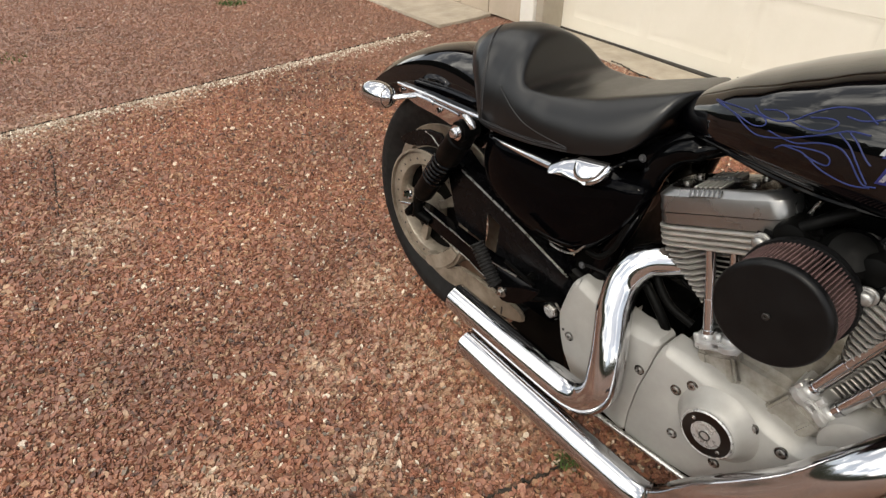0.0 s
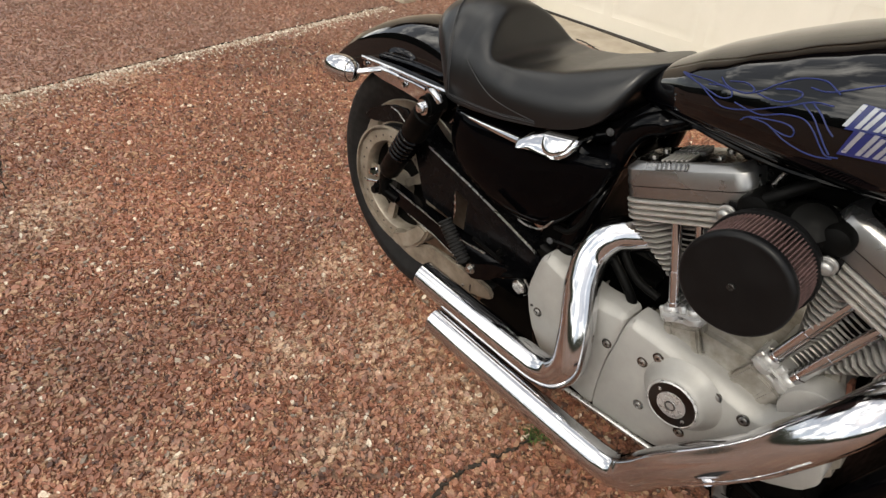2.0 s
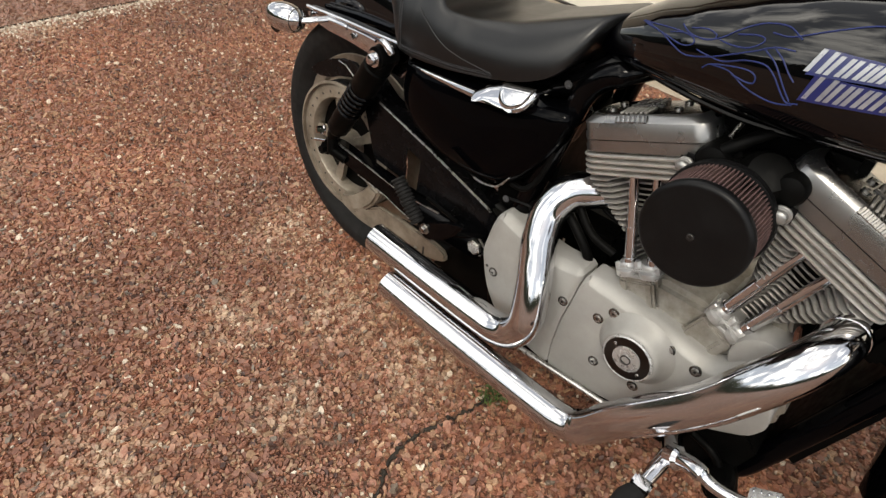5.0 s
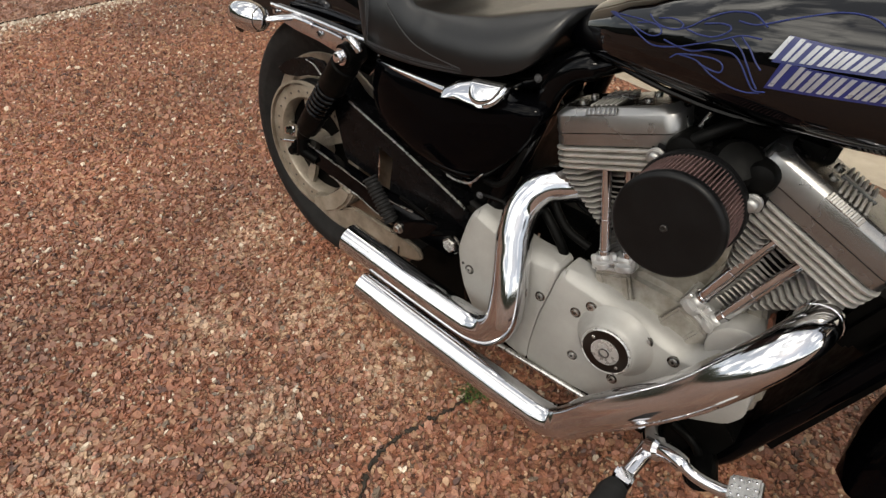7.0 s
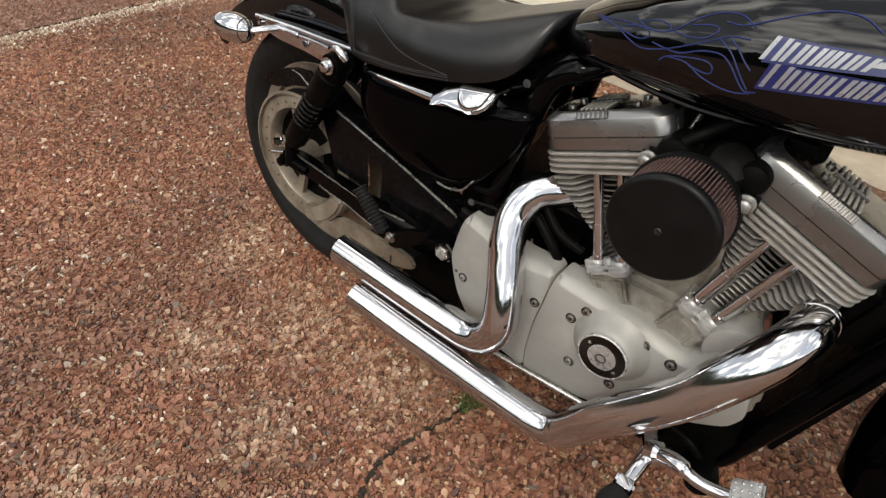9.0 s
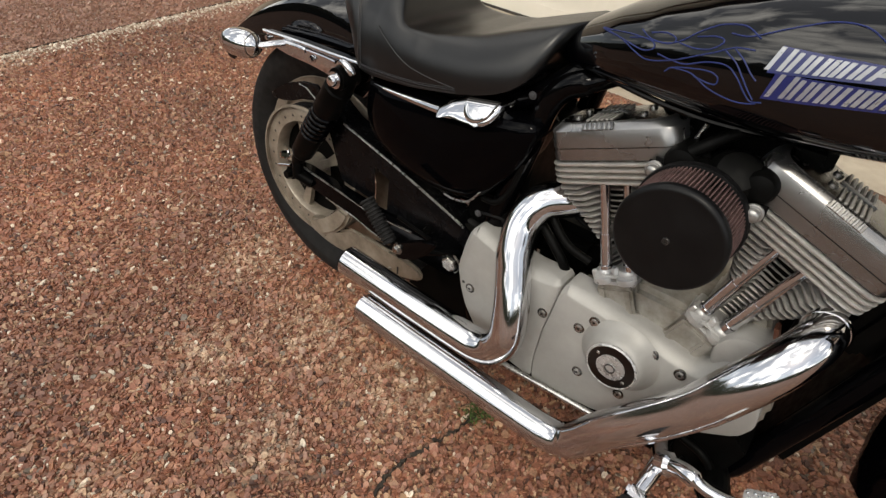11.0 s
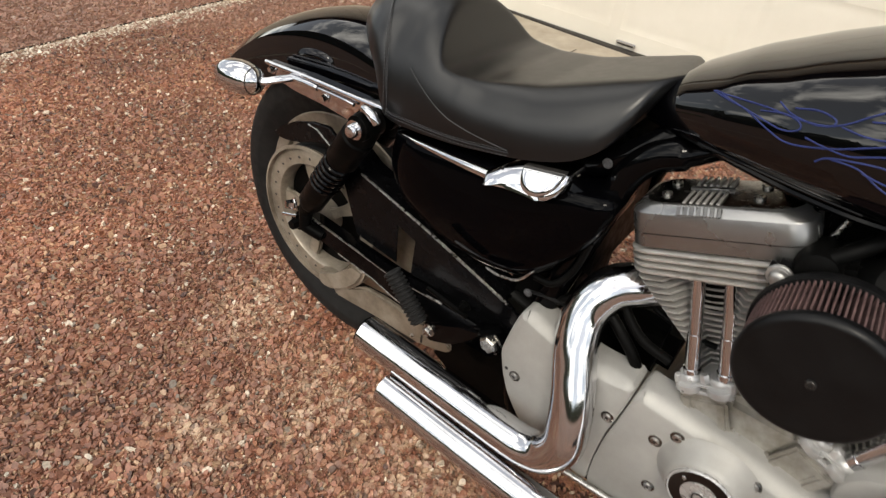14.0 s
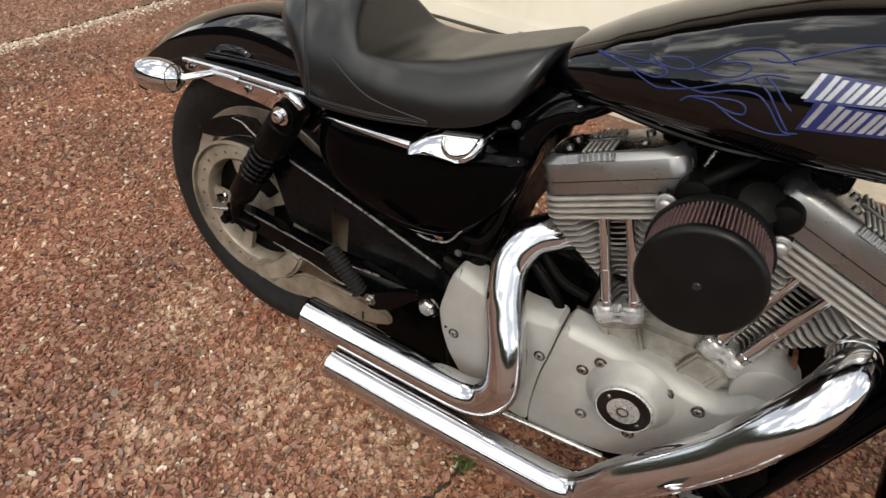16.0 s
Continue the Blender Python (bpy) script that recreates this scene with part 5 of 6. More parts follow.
# ---- the driveway and the garage ----
def ground_material(name, fine):
    m = material(name, (0.25, 0.14, 0.09), 0.75)
    t, b = m.node_tree, m.node_tree.nodes["Principled BSDF"]
    co = t.nodes.new("ShaderNodeNewGeometry")
    vor = node(m, "ShaderNodeTexVoronoi", Scale=105.0)
    t.links.new(co.outputs["Position"], vor.inputs["Vector"])
    ramp = t.nodes.new("ShaderNodeValToRGB")
    stone_ramp(ramp.color_ramp)
    sep = t.nodes.new("ShaderNodeSeparateColor")
    t.links.new(vor.outputs["Color"], sep.inputs[0])
    t.links.new(sep.outputs[0], ramp.inputs[0])
    joint = t.nodes.new("ShaderNodeValToRGB")
    joint.color_ramp.elements[0].position, joint.color_ramp.elements[1].position = 0.45, 0.68
    t.links.new(vor.outputs["Distance"], joint.inputs[0])
    mix = t.nodes.new("ShaderNodeMix")
    mix.data_type = "RGBA"
    mix.inputs[7].default_value = (0.205, 0.122, 0.082, 1)
    t.links.new(joint.outputs[0], mix.inputs[0])
    t.links.new(ramp.outputs[0], mix.inputs[6])
    out = mix.outputs[2]
    if not fine:
        mix.inputs[6].default_value = (0.30, 0.20, 0.13, 1)
    big = node(m, "ShaderNodeTexNoise", Scale=1.5, Detail=6.0)
    t.links.new(co.outputs["Position"], big.inputs["Vector"])
    tint = t.nodes.new("ShaderNodeMix")
    tint.data_type, tint.blend_type = "RGBA", "MULTIPLY"
    r2 = t.nodes.new("ShaderNodeValToRGB")
    r2.color_ramp.elements[0].position, r2.color_ramp.elements[1].position = 0.35, 0.7
    r2.color_ramp.elements[0].color, r2.color_ramp.elements[1].color = (0.46, 0.44, 0.43, 1), (0.72, 0.67, 0.62, 1)
    t.links.new(big.outputs[0], r2.inputs[0])
    tint.inputs[0].default_value = 1.0
    t.links.new(out, tint.inputs[6])
    t.links.new(r2.outputs[0], tint.inputs[7])
    t.links.new(pale(m, tint.outputs[2]), b.inputs["Base Color"])
    inv = node(m, "ShaderNodeMath")
    inv.operation = "SUBTRACT"
    inv.inputs[0].default_value = 1.0
    t.links.new(vor.outputs["Distance"], inv.inputs[1])
    bp = node(m, "ShaderNodeBump", Strength=0.8, Distance=0.006)
    t.links.new(inv.outputs[0], bp.inputs["Height"])
    t.links.new(bp.outputs[0], b.inputs["Normal"])
    return m


PATCHES = ((-0.21, 1.28, 0.15), (-0.29, 0.96, 0.13), (-0.06, 1.00, 0.20), (0.10, 0.80, 0.16), (-0.16, 0.72, 0.10), (-0.47, 0.60, 0.16), (-1.35, 2.72, 0.20), (-1.80, 2.35, 0.30), (-1.15, 1.55, 0.22), (1.05, 2.80, 0.30), (0.95, 3.00, 0.22))


def pale(m, out):
    """Mixes pale cement dust into a colour, in ragged patches."""
    t = m.node_tree
    geo = t.nodes.new("ShaderNodeNewGeometry")
    fray = node(m, "ShaderNodeTexNoise", Scale=48.0, Detail=6.0, Roughness=0.7)
    t.links.new(geo.outputs["Position"], fray.inputs["Vector"])
    total = None
    for x, y, r in PATCHES:
        d = t.nodes.new("ShaderNodeVectorMath")
        d.operation = "DISTANCE"
        d.inputs[1].default_value = (x, y, 0)
        t.links.new(geo.outputs["Position"], d.inputs[0])
        mr = node(m, "ShaderNodeMapRange")
        mr.inputs[1].default_value, mr.inputs[2].default_value, mr.inputs[3].default_value, mr.inputs[4].default_value = 0.0, r, 0.62, 0.0
        t.links.new(d.outputs["Value"], mr.inputs[0])
        if total is None:
            total = mr.outputs[0]
        else:
            mx = node(m, "ShaderNodeMath")
            mx.operation = "MAXIMUM"
            t.links.new(total, mx.inputs[0])
            t.links.new(mr.outputs[0], mx.inputs[1])
            total = mx.outputs[0]
    mul = node(m, "ShaderNodeMath")
    mul.operation = "MULTIPLY"
    edge = node(m, "ShaderNodeMapRange")
    edge.inputs[1].default_value, edge.inputs[2].default_value = 0.46, 0.61
    t.links.new(fray.outputs[0], edge.inputs[0])
    t.links.new(total, mul.inputs[0])
    t.links.new(edge.outputs[0], mul.inputs[1])
    mix = t.nodes.new("ShaderNodeMix")
    mix.data_type = "RGBA"
    mix.inputs[7].default_value = (0.72, 0.565, 0.40, 1)
    t.links.new(mul.outputs[0], mix.inputs[0])
    t.links.new(out, mix.inputs[6])
    return mix.outputs[2]


def stone_ramp(r):
    stops = [(0.0, (0.085, 0.040, 0.029)), (0.05, (0.22, 0.096, 0.062)), (0.24, (0.33, 0.145, 0.091)), (0.44, (0.275, 0.130, 0.086)), (0.60, (0.37, 0.180, 0.108)), (0.76, (0.33, 0.190, 0.118)), (0.87, (0.47, 0.30, 0.185)), (0.955, (0.22, 0.18, 0.14)), (0.975, (0.70, 0.61, 0.49))]
    r.interpolation = "CONSTANT"
    while len(r.elements) < len(stops):
        r.elements.new(0.5)
    for e, (p, c) in zip(r.elements, stops):
        e.position, e.color = p, (*c, 1)


def stone_material(name, worn=0.0):
    m = material(name, (0.3, 0.15, 0.1), 0.5, spec=0.5)
    t, b = m.node_tree, m.node_tree.nodes["Principled BSDF"]
    geo = t.nodes.new("ShaderNodeNewGeometry")
    ramp = t.nodes.new("ShaderNodeValToRGB")
    stone_ramp(ramp.color_ramp)
    info = t.nodes.new("ShaderNodeObjectInfo")
    add = node(m, "ShaderNodeMath")
    add.operation = "ADD"
    fract = node(m, "ShaderNodeMath")
    fract.operation = "FRACT"
    t.links.new(geo.outputs["Random Per Island"], add.inputs[0])
    t.links.new(info.outputs["Random"], add.inputs[1])
    t.links.new(add.outputs[0], fract.inputs[0])
    t.links.new(fract.outputs[0], ramp.inputs[0])
    grain = node(m, "ShaderNodeTexNoise", Scale=260.0, Detail=3.0)
    t.links.new(geo.outputs["Position"], grain.inputs["Vector"])
    big = node(m, "ShaderNodeTexNoise", Scale=1.5, Detail=6.0)
    t.links.new(geo.outputs["Position"], big.inputs["Vector"])
    out = ramp.outputs[0]
    for src, lo, hi in ((grain, (0.72, 0.70, 0.68), (1.2, 1.2, 1.2)), (big, (0.70, 0.72, 0.75), (1.12, 1.04, 0.98))):
        r = t.nodes.new("ShaderNodeValToRGB")
        r.color_ramp.elements[0].position, r.color_ramp.elements[1].position = 0.35, 0.7
        r.color_ramp.elements[0].color, r.color_ramp.elements[1].color = (*lo, 1), (*hi, 1)
        t.links.new(src.outputs[0], r.inputs[0])
        mx = t.nodes.new("ShaderNodeMix")
        mx.data_type, mx.blend_type = "RGBA", "MULTIPLY"
        mx.inputs[0].default_value = 1.0
        t.links.new(out, mx.inputs[6])
        t.links.new(r.outputs[0], mx.inputs[7])
        out = mx.outputs[2]
    if worn:
        dust = t.nodes.new("ShaderNodeMix")
        dust.data_type = "RGBA"
        dust.inputs[0].default_value = worn
        dust.inputs[7].default_value = (0.245, 0.137, 0.099, 1)
        t.links.new(out, dust.inputs[6])
        out = dust.outputs[2]
    t.links.new(pale(m, out), b.inputs["Base Color"])
    return m


GROUND = ground_material("exposed_aggregate", True)
STONE = stone_material("pebbles")
WORNSTONE = stone_material("weathered_pebbles", 0.55)
CONCRETE = wear(material("grey_concrete", (0.42, 0.38, 0.31), 0.85), 5, (0.29, 0.245, 0.185), (0.46, 0.40, 0.32), (0.75, 0.95), 0.5, 120)
MORTAR = wear(material("pale_mortar", (0.45, 0.40, 0.30), 0.9), 45, (0.20, 0.15, 0.105), (0.56, 0.50, 0.40), None, 0.6, 200)
CREAM = wear(material("cream_door_paint", (0.74, 0.70, 0.60), 0.45), 3, (0.72, 0.675, 0.575), (0.78, 0.735, 0.64), (0.4, 0.55), 0.03)
TRIMW = wear(material("white_trim_paint", (0.76, 0.74, 0.68), 0.5), 6, (0.72, 0.70, 0.63), (0.80, 0.78, 0.72), (0.4, 0.6), 0.04)
TAUPE = wear(material("taupe_trim_paint", (0.38, 0.33, 0.26), 0.6), 8, (0.34, 0.30, 0.235), (0.42, 0.37, 0.30), (0.5, 0.7), 0.08)
SIDING = wear(material("tan_siding_paint", (0.46, 0.38, 0.29), 0.6), 6, (0.42, 0.35, 0.265), (0.50, 0.42, 0.33), (0.5, 0.7), 0.08)
DIRT = wear(material("dark_crack_dirt", (0.03, 0.024, 0.018), 0.95), 60, (0.010, 0.008, 0.006), (0.040, 0.031, 0.021), None, 0.5, 300)
GREEN = wear(material("moss_green", (0.05, 0.09, 0.02), 0.8), 40, (0.03, 0.06, 0.012), (0.09, 0.13, 0.03))
CRUMB = material("mortar_crumbs", (0.5, 0.44, 0.35), 0.85, spec=0.3)
ct, cb = CRUMB.node_tree, CRUMB.node_tree.nodes["Principled BSDF"]
c_geo = ct.nodes.new("ShaderNodeNewGeometry")
c_ramp = ct.nodes.new("ShaderNodeValToRGB")
c_ramp.color_ramp.elements[0].color, c_ramp.color_ramp.elements[1].color = (0.24, 0.155, 0.10, 1), (0.74, 0.67, 0.56, 1)
ct.links.new(c_geo.outputs["Random Per Island"], c_ramp.inputs[0])
ct.links.new(c_ramp.outputs[0], cb.inputs["Base Color"])
SEAL = wear(material("black_door_seal", (0.022, 0.018, 0.014), 0.7), 9, (0.012, 0.010, 0.008), (0.040, 0.033, 0.025))
EAVE = wear(material("dark_brown_fascia", (0.06, 0.045, 0.035), 0.7), 5, (0.045, 0.034, 0.026), (0.075, 0.058, 0.045), (0.6, 0.8), 0.1)
TREES = wear(material("far_foliage", (0.05, 0.07, 0.03), 0.9), 0.6, (0.022, 0.028, 0.016), (0.055, 0.062, 0.038))

bm = B()
vs = [bm.verts.new(p) for p in ((-400, -400, 0), (400, -400, 0), (400, 400, 0), (-400, 400, 0))]
bm.faces.new(vs)
ground = tagged(part("ground", bm, GROUND), "red-brown exposed aggregate driveway", "driveway", kind="structure")

# trees round the place, tall and near on the camera's side of the drive
bm = B()
rows = [[], [], []]
for k in range(720):
    a = 2 * math.pi * k / 720
    away = math.acos(max(-1, min(1, -0.8 * math.cos(a) - 0.6 * math.sin(a))))
    near = max(0.0, min(1.0, (1.75 - away) / 0.5))
    r = 55 - 35 * near
    h = (3.4 + 1.8 * noise.noise(Vector((math.cos(a) * 6, math.sin(a) * 6, 0))) + 1.2 * noise.noise(Vector((math.cos(a) * 30, math.sin(a) * 30, 3)))) * (1 - near)
    h += near * (4.4 + 1.6 * noise.noise(Vector((math.cos(a) * 4, math.sin(a) * 4, 0))) + 1.3 * noise.noise(Vector((math.cos(a) * 18, math.sin(a) * 18, 3))) + 0.7 * noise.noise(Vector((math.cos(a) * 70, math.sin(a) * 70, 7))))
    for row, z, g in zip(rows, (-0.1, h * 0.6, h), (1.0, 0.97, 1.02)):
        row.append(Vector((r * g * math.cos(a), r * g * math.sin(a), z)))
loft(bm, rows, True, False)
tagged(part("backdrop", bm, TREES), "dark green trees standing round the driveway", "trees", kind="structure")

# the garage stands along a line; a is along it, n out of it towards the drive
GP, GD, GN = Vector((0.755, 3.867, 0)), Vector((0.55, -0.835, 0)).normalized(), Vector((-0.835, -0.55, 0)).normalized()
GM = Matrix((( GD.x, GN.x, 0, GP.x), (GD.y, GN.y, 0, GP.y), (0, 0, 1, 0), (0, 0, 0, 1)))


def gpart(name, bm, mat, parent=None, label=""):
    bmesh.ops.transform(bm, matrix=GM, verts=bm.verts[:])
    return part(name, bm, mat, parent, label)


def gbox(bm, a0, a1, n0, n1, z0, z1, bevel=0.0):
    return box(bm, ((a0 + a1) / 2, (n0 + n1) / 2, (z0 + z1) / 2), (a1 - a0, n1 - n0, z1 - z0), bevel)


bm = B()
gbox(bm, 0.0, 4.9, -0.05, -0.013, 0.02, 2.15, 0.003)
door = tagged(gpart("door_1", bm, CREAM), "cream sectional garage door, closed", "garage door", kind="structure")
for row in range(4):
    z0 = 0.10 + 0.53 * row
    for lo, hi in ((0.02 + 0.53 * row, z0), (z0 + 0.335, min(0.548 + 0.53 * row, 2.15))):
        bm = B()
        gbox(bm, 0.0, 4.9, -0.014, -0.004, lo, hi, 0.0)
        gpart("rail", bm, CREAM, door)
    for col in range(9):
        bm = B()
        gbox(bm, 0.0 if col == 0 else 0.04 + 0.585 * col, 4.9 if col == 8 else 0.10 + 0.585 * col, -0.014, -0.0041, z0, z0 + 0.335, 0.0)
        gpart("stile", bm, CREAM, door)
    for col in range(8):
        a0 = 0.10 + 0.585 * col
        bm = B()

        def ring(inset, n):
            return [Vector((a0 + inset, n, z0 + inset)), Vector((a0 + 0.525 - inset, n, z0 + inset)), Vector((a0 + 0.525 - inset, n, z0 + 0.335 - inset)), Vector((a0 + inset, n, z0 + 0.335 - inset))]

        loft(bm, [ring(0, -0.0142), ring(0, -0.0046), ring(0.010, -0.0074), ring(0.032, -0.0074), ring(0.042, -0.0052), ring(0.062, -0.0048)])
        gpart("panel", bm, CREAM, door)
    if row:
        bm = B()
        gbox(bm, 0.001, 4.899, -0.0035, -0.001, 0.53 * row - 0.004, 0.53 * row, 0)
        gpart("section_joint", bm, TAUPE, door)
# the seal broadens along the door to include its dark shadow band
bm = B()
loft(bm, [[Vector((a, -0.045, 0.001)), Vector((a, n, 0.001)), Vector((a, n, 0.016)), Vector((a, n - 0.006, 0.021)), Vector((a, -0.045, 0.021))] for a, n in ((0.0, 0.006), (0.6, 0.008), (1.0, 0.022), (1.6, 0.034), (4.9, 0.036))])
gpart("bottom_seal", bm, SEAL, door, "black rubber bottom seal, widened to draw the shadow under the door")
bm = B()
box(bm, (1.322, 0.004, 0.046), (0.105, 0.012, 0.018), 0.003)
handle = gpart("lift_handle", bm, CHROME, door, "small chrome lift handle")
bm = B()
box(bm, (1.322, 0.0115, 0.043), (0.085, 0.004, 0.007), 0.001)
gpart("handle_slot", bm, SEAL, door)

bm = B()
gbox(bm, -0.068, 0.0, -0.06, 0.165, 0.0, 2.2, 0.003)
tagged(gpart("trim_1", bm, TAUPE), "taupe painted door jamb", "trim", kind="structure")
bm = B()
gbox(bm, -0.20, -0.069, 0.12, 0.185, 0.006, 2.35, 0.004)
tagged(gpart("trim_2", bm, TRIMW), "white painted corner board", "trim", kind="structure")
bm = B()
gbox(bm, 4.9, 5.1, -0.06, 0.165, 0.0, 2.2, 0.003)
tagged(gpart("trim_3", bm, TAUPE), "taupe painted door jamb", "trim", kind="structure")
bm = B()
gbox(bm, -6.0, -0.201, -0.1, 0.16, 0.012, 2.9)
wall = tagged(gpart("wall_north", bm, SIDING), "tan painted panel siding wall", "wall", kind="structure")
for k in range(10):
    bm = B()
    gbox(bm, -0.548 - 0.345 * k, -0.212 - 0.345 * k, 0.160, 0.172, 0.016, 2.9, 0.002)
    gpart("siding_board", bm, SIDING, wall)
bm = B()
gbox(bm, -0.2, 5.3, -0.1, 0.16, 2.2, 2.9)
tagged(gpart("wall_header", bm, SIDING), "tan painted wall over the garage door", "wall", kind="structure")
bm = B()
gbox(bm, 5.1, 9.0, -0.1, 0.16, 0.0, 2.9)
tagged(gpart("wall_east", bm, SIDING), "tan painted wall beside the garage door", "wall", kind="structure")
bm = B()
gbox(bm, 0.0, 4.9, -4.0, -3.9, 0.0, 2.9)
tagged(gpart("wall_back", bm, SIDING), "plain back wall of the garage", "wall", kind="structure")

bm = B()
gbox(bm, -6.0, 9.0, -4.2, 0.62, 2.9, 3.02, 0.01)
tagged(gpart("roof", bm, EAVE), "dark brown roof edge over the garage", "roof", kind="structure")

SILL_A, SILL_N = (-0.1, 0.40, 0.64, 0.87, 1.05, 1.12, 1.24, 1.36, 1.55, 5.3), (0.20, 0.205, 0.23, 0.235, 0.240, 0.25, 0.355, 0.44, 0.50, 0.52)

# concrete apron before the door, with a broken edge, and the path slab
bm = B()
top, bot = [], []
for k in range(121):
    a = 5.3 * k / 120 - 0.1
    n = float(np.interp(a, SILL_A, SILL_N)) + 0.010 * noise.noise(Vector((a * 5, 1, 0))) + 0.016 * noise.noise(Vector((a * 17, 4, 0)))
    top.append((a, n))
rows = [[Vector((a, -0.06, 0.0005)) for a, n in top], [Vector((a, -0.06, 0.010)) for a, n in top], [Vector((a, n - 0.006, 0.009)) for a, n in top], [Vector((a, n, 0.004)) for a, n in top], [Vector((a, n + 0.004, -0.004)) for a, n in top]]
loft(bm, rows, False)
tagged(gpart("pavement_1", bm, CONCRETE), "weathered concrete sill with a broken edge", "concrete sill", kind="structure")
bm = B()
prism_pts = [(-0.48, 0.63), (-0.50, 0.30), (-0.52, 0.17), (-6.0, 0.17), (-6.0, 0.75), (-2.0, 0.70)]
loft(bm, [[Vector((a, n, z)) for a, n in prism_pts] for z in (-0.05, 0.018)])
bmesh.ops.bevel(bm, geom=bm.edges[:], offset=0.006, segments=2, affect="EDGES")
tagged(gpart("pavement_2", bm, CONCRETE), "grey concrete path slab by the wall", "concrete path", kind="structure")

# joint across the driveway
J0, J1 = Vector((-3.4, 1.08, 0)), Vector((-0.15, 3.84, 0))
bm = B()
rows = [[], [], [], []]
way = (J1 - J0).normalized()
across = Vector((-way.y, way.x, 0))
for k in range(261):
    p = J0.lerp(J1, k / 260)
    w = 0.030 + 0.022 * noise.noise(p * 6) + 0.030 * noise.noise(p * 27)
    w = max(0.006, w)
    rows[0].append(p - across * w + Vector((0, 0, -0.002)))
    rows[1].append(p - across * w * 0.7 + Vector((0, 0, 0.0022 + 0.003 * noise.noise(p * 60))))
    rows[2].append(p + across * 0.010 + Vector((0, 0, 0.0030 + 0.003 * noise.noise(p * 45))))
    rows[3].append(p + across * 0.014 + Vector((0, 0, -0.002)))
loft(bm, rows, False)
tagged(part("driveway_joint", bm, MORTAR), "pale crumbling mortar joint across the driveway", "joint", kind="structure")
bm = B()
rows = [[], [], []]
for k in range(261):
    p = J0.lerp(J1, k / 260) + across * (0.021 + 0.004 * noise.noise(J0.lerp(J1, k / 260) * 23))
    rows[0].append(p - across * 0.004 + Vector((0, 0, 0.0005)))
    rows[1].append(p + Vector((0, 0, 0.0068)))
    rows[2].append(p + across * 0.004 + Vector((0, 0, 0.0005)))
loft(bm, rows, False)
tagged(part("joint_gap", bm, DIRT), "dark dirt-filled gap of the joint", "joint", kind="structure")


CRACKS = []


def crack(points, width, seed, lift=0.0):
    if not lift:
        CRACKS.append((points, width * 0.9))
    line = spline([(x, y, 0) for x, y in points], 16)
    bm = B()
    rows = [[], [], [], []]
    for k, p in enumerate(line):
        q = Vector((0.007 * noise.noise(p * 40 + Vector((seed, 0, 0))) + 0.006 * noise.noise(p * 130 + Vector((seed, 0, 0))), 0.007 * noise.noise(p * 40 + Vector((0, seed, 5))) + 0.006 * noise.noise(p * 130 + Vector((0, seed, 5))), 0))
        w = width * (0.6 + 1.1 * noise.noise(p * 55 + Vector((seed, 3, 0))))
        w = max(width * 0.2, w)
        t = (line[min(k + 1, len(line) - 1)] - line[max(k - 1, 0)]).normalized()
        s = Vector((-t.y, t.x, 0))
        for row, f, z in zip(rows, (-1, -0.6, 0.6, 1), (0.0005, 0.0042, 0.0042, 0.0005)):
            row.append(p + q + s * w * f + Vector((0, 0, z + lift)))
    loft(bm, rows, False)
    return tagged(part("pavement_crack", bm, DIRT), "dark jagged crack in the driveway", "crack", kind="structure")


crack([(-0.03, 0.44), (0.013, 0.535), (0.035, 0.585), (0.073, 0.622), (0.105, 0.638), (0.131, 0.647), (0.170, 0.668), (0.206, 0.679), (0.25, 0.705)], 0.0060, 1)

crack([(-1.645, 2.172), (-1.564, 2.055), (-1.51, 1.966), (-1.43, 1.832), (-1.318, 1.649)], 0.0034, 2)
crack([(-2.875, 3.882), (-2.65, 3.95), (-2.441, 4.024)], 0.0028, 3)

crack([(0.93, 3.20), (0.963, 3.142), (1.007, 3.015), (1.061, 2.919), (1.112, 2.821), (1.139, 2.743)], 0.0075, 4, 0.0075)
crack([(1.139, 2.743), (1.143, 2.68), (1.145, 2.639), (1.140, 2.537), (1.15, 2.45)], 0.011, 5, 0.0075)
crack([(1.139, 2.743), (1.19, 2.765), (1.245, 2.800)], 0.004, 6, 0.0075)


def weed(name, at, r, count, h, label):
    """A low tuft of moss and small blades."""
    rnd = random.Random(int(at[0] * 1000))
    bm = B()
    for _ in range(count):
        a, d = rnd.uniform(0, 6.283), r * rnd.random() ** 0.6
        p = Vector((at[0] + d * math.cos(a) * 1.6, at[1] + d * math.sin(a), 0.0))
        t = Vector((rnd.uniform(-1, 1), rnd.uniform(-1, 1), 0)) * h * 0.8
        hh = h * rnd.uniform(0.4, 1)
        s = Vector((-t.y, t.x, 0)).normalized() * h * 0.12 if t.length > 0 else Vector((0.002, 0, 0))
        v = [bm.verts.new(q) for q in (p - s, p + s, p + t * 0.6 + Vector((0, 0, hh * 0.8)) + s * 0.8, p + t + Vector((0, 0, hh)), p + t * 0.6 + Vector((0, 0, hh * 0.8)) - s * 0.8)]
        bm.faces.new(v)
    return tagged(part(name, bm, GREEN), label, "weed", kind="stuff")


weed("moss_tuft", (0.262, 0.708), 0.028, 260, 0.014, "low green moss growing in the crack")
weed("weed_tuft", (-1.62, 4.62), 0.07, 150, 0.03, "small green weed growing in the driveway")
weed("grass_edge", (-3.95, 3.95), 0.25, 700, 0.06, "green grass at the driveway's edge")
weed("weed_tuft", (-2.6, 3.35), 0.12, 90, 0.025, "small green weed growing in the driveway")

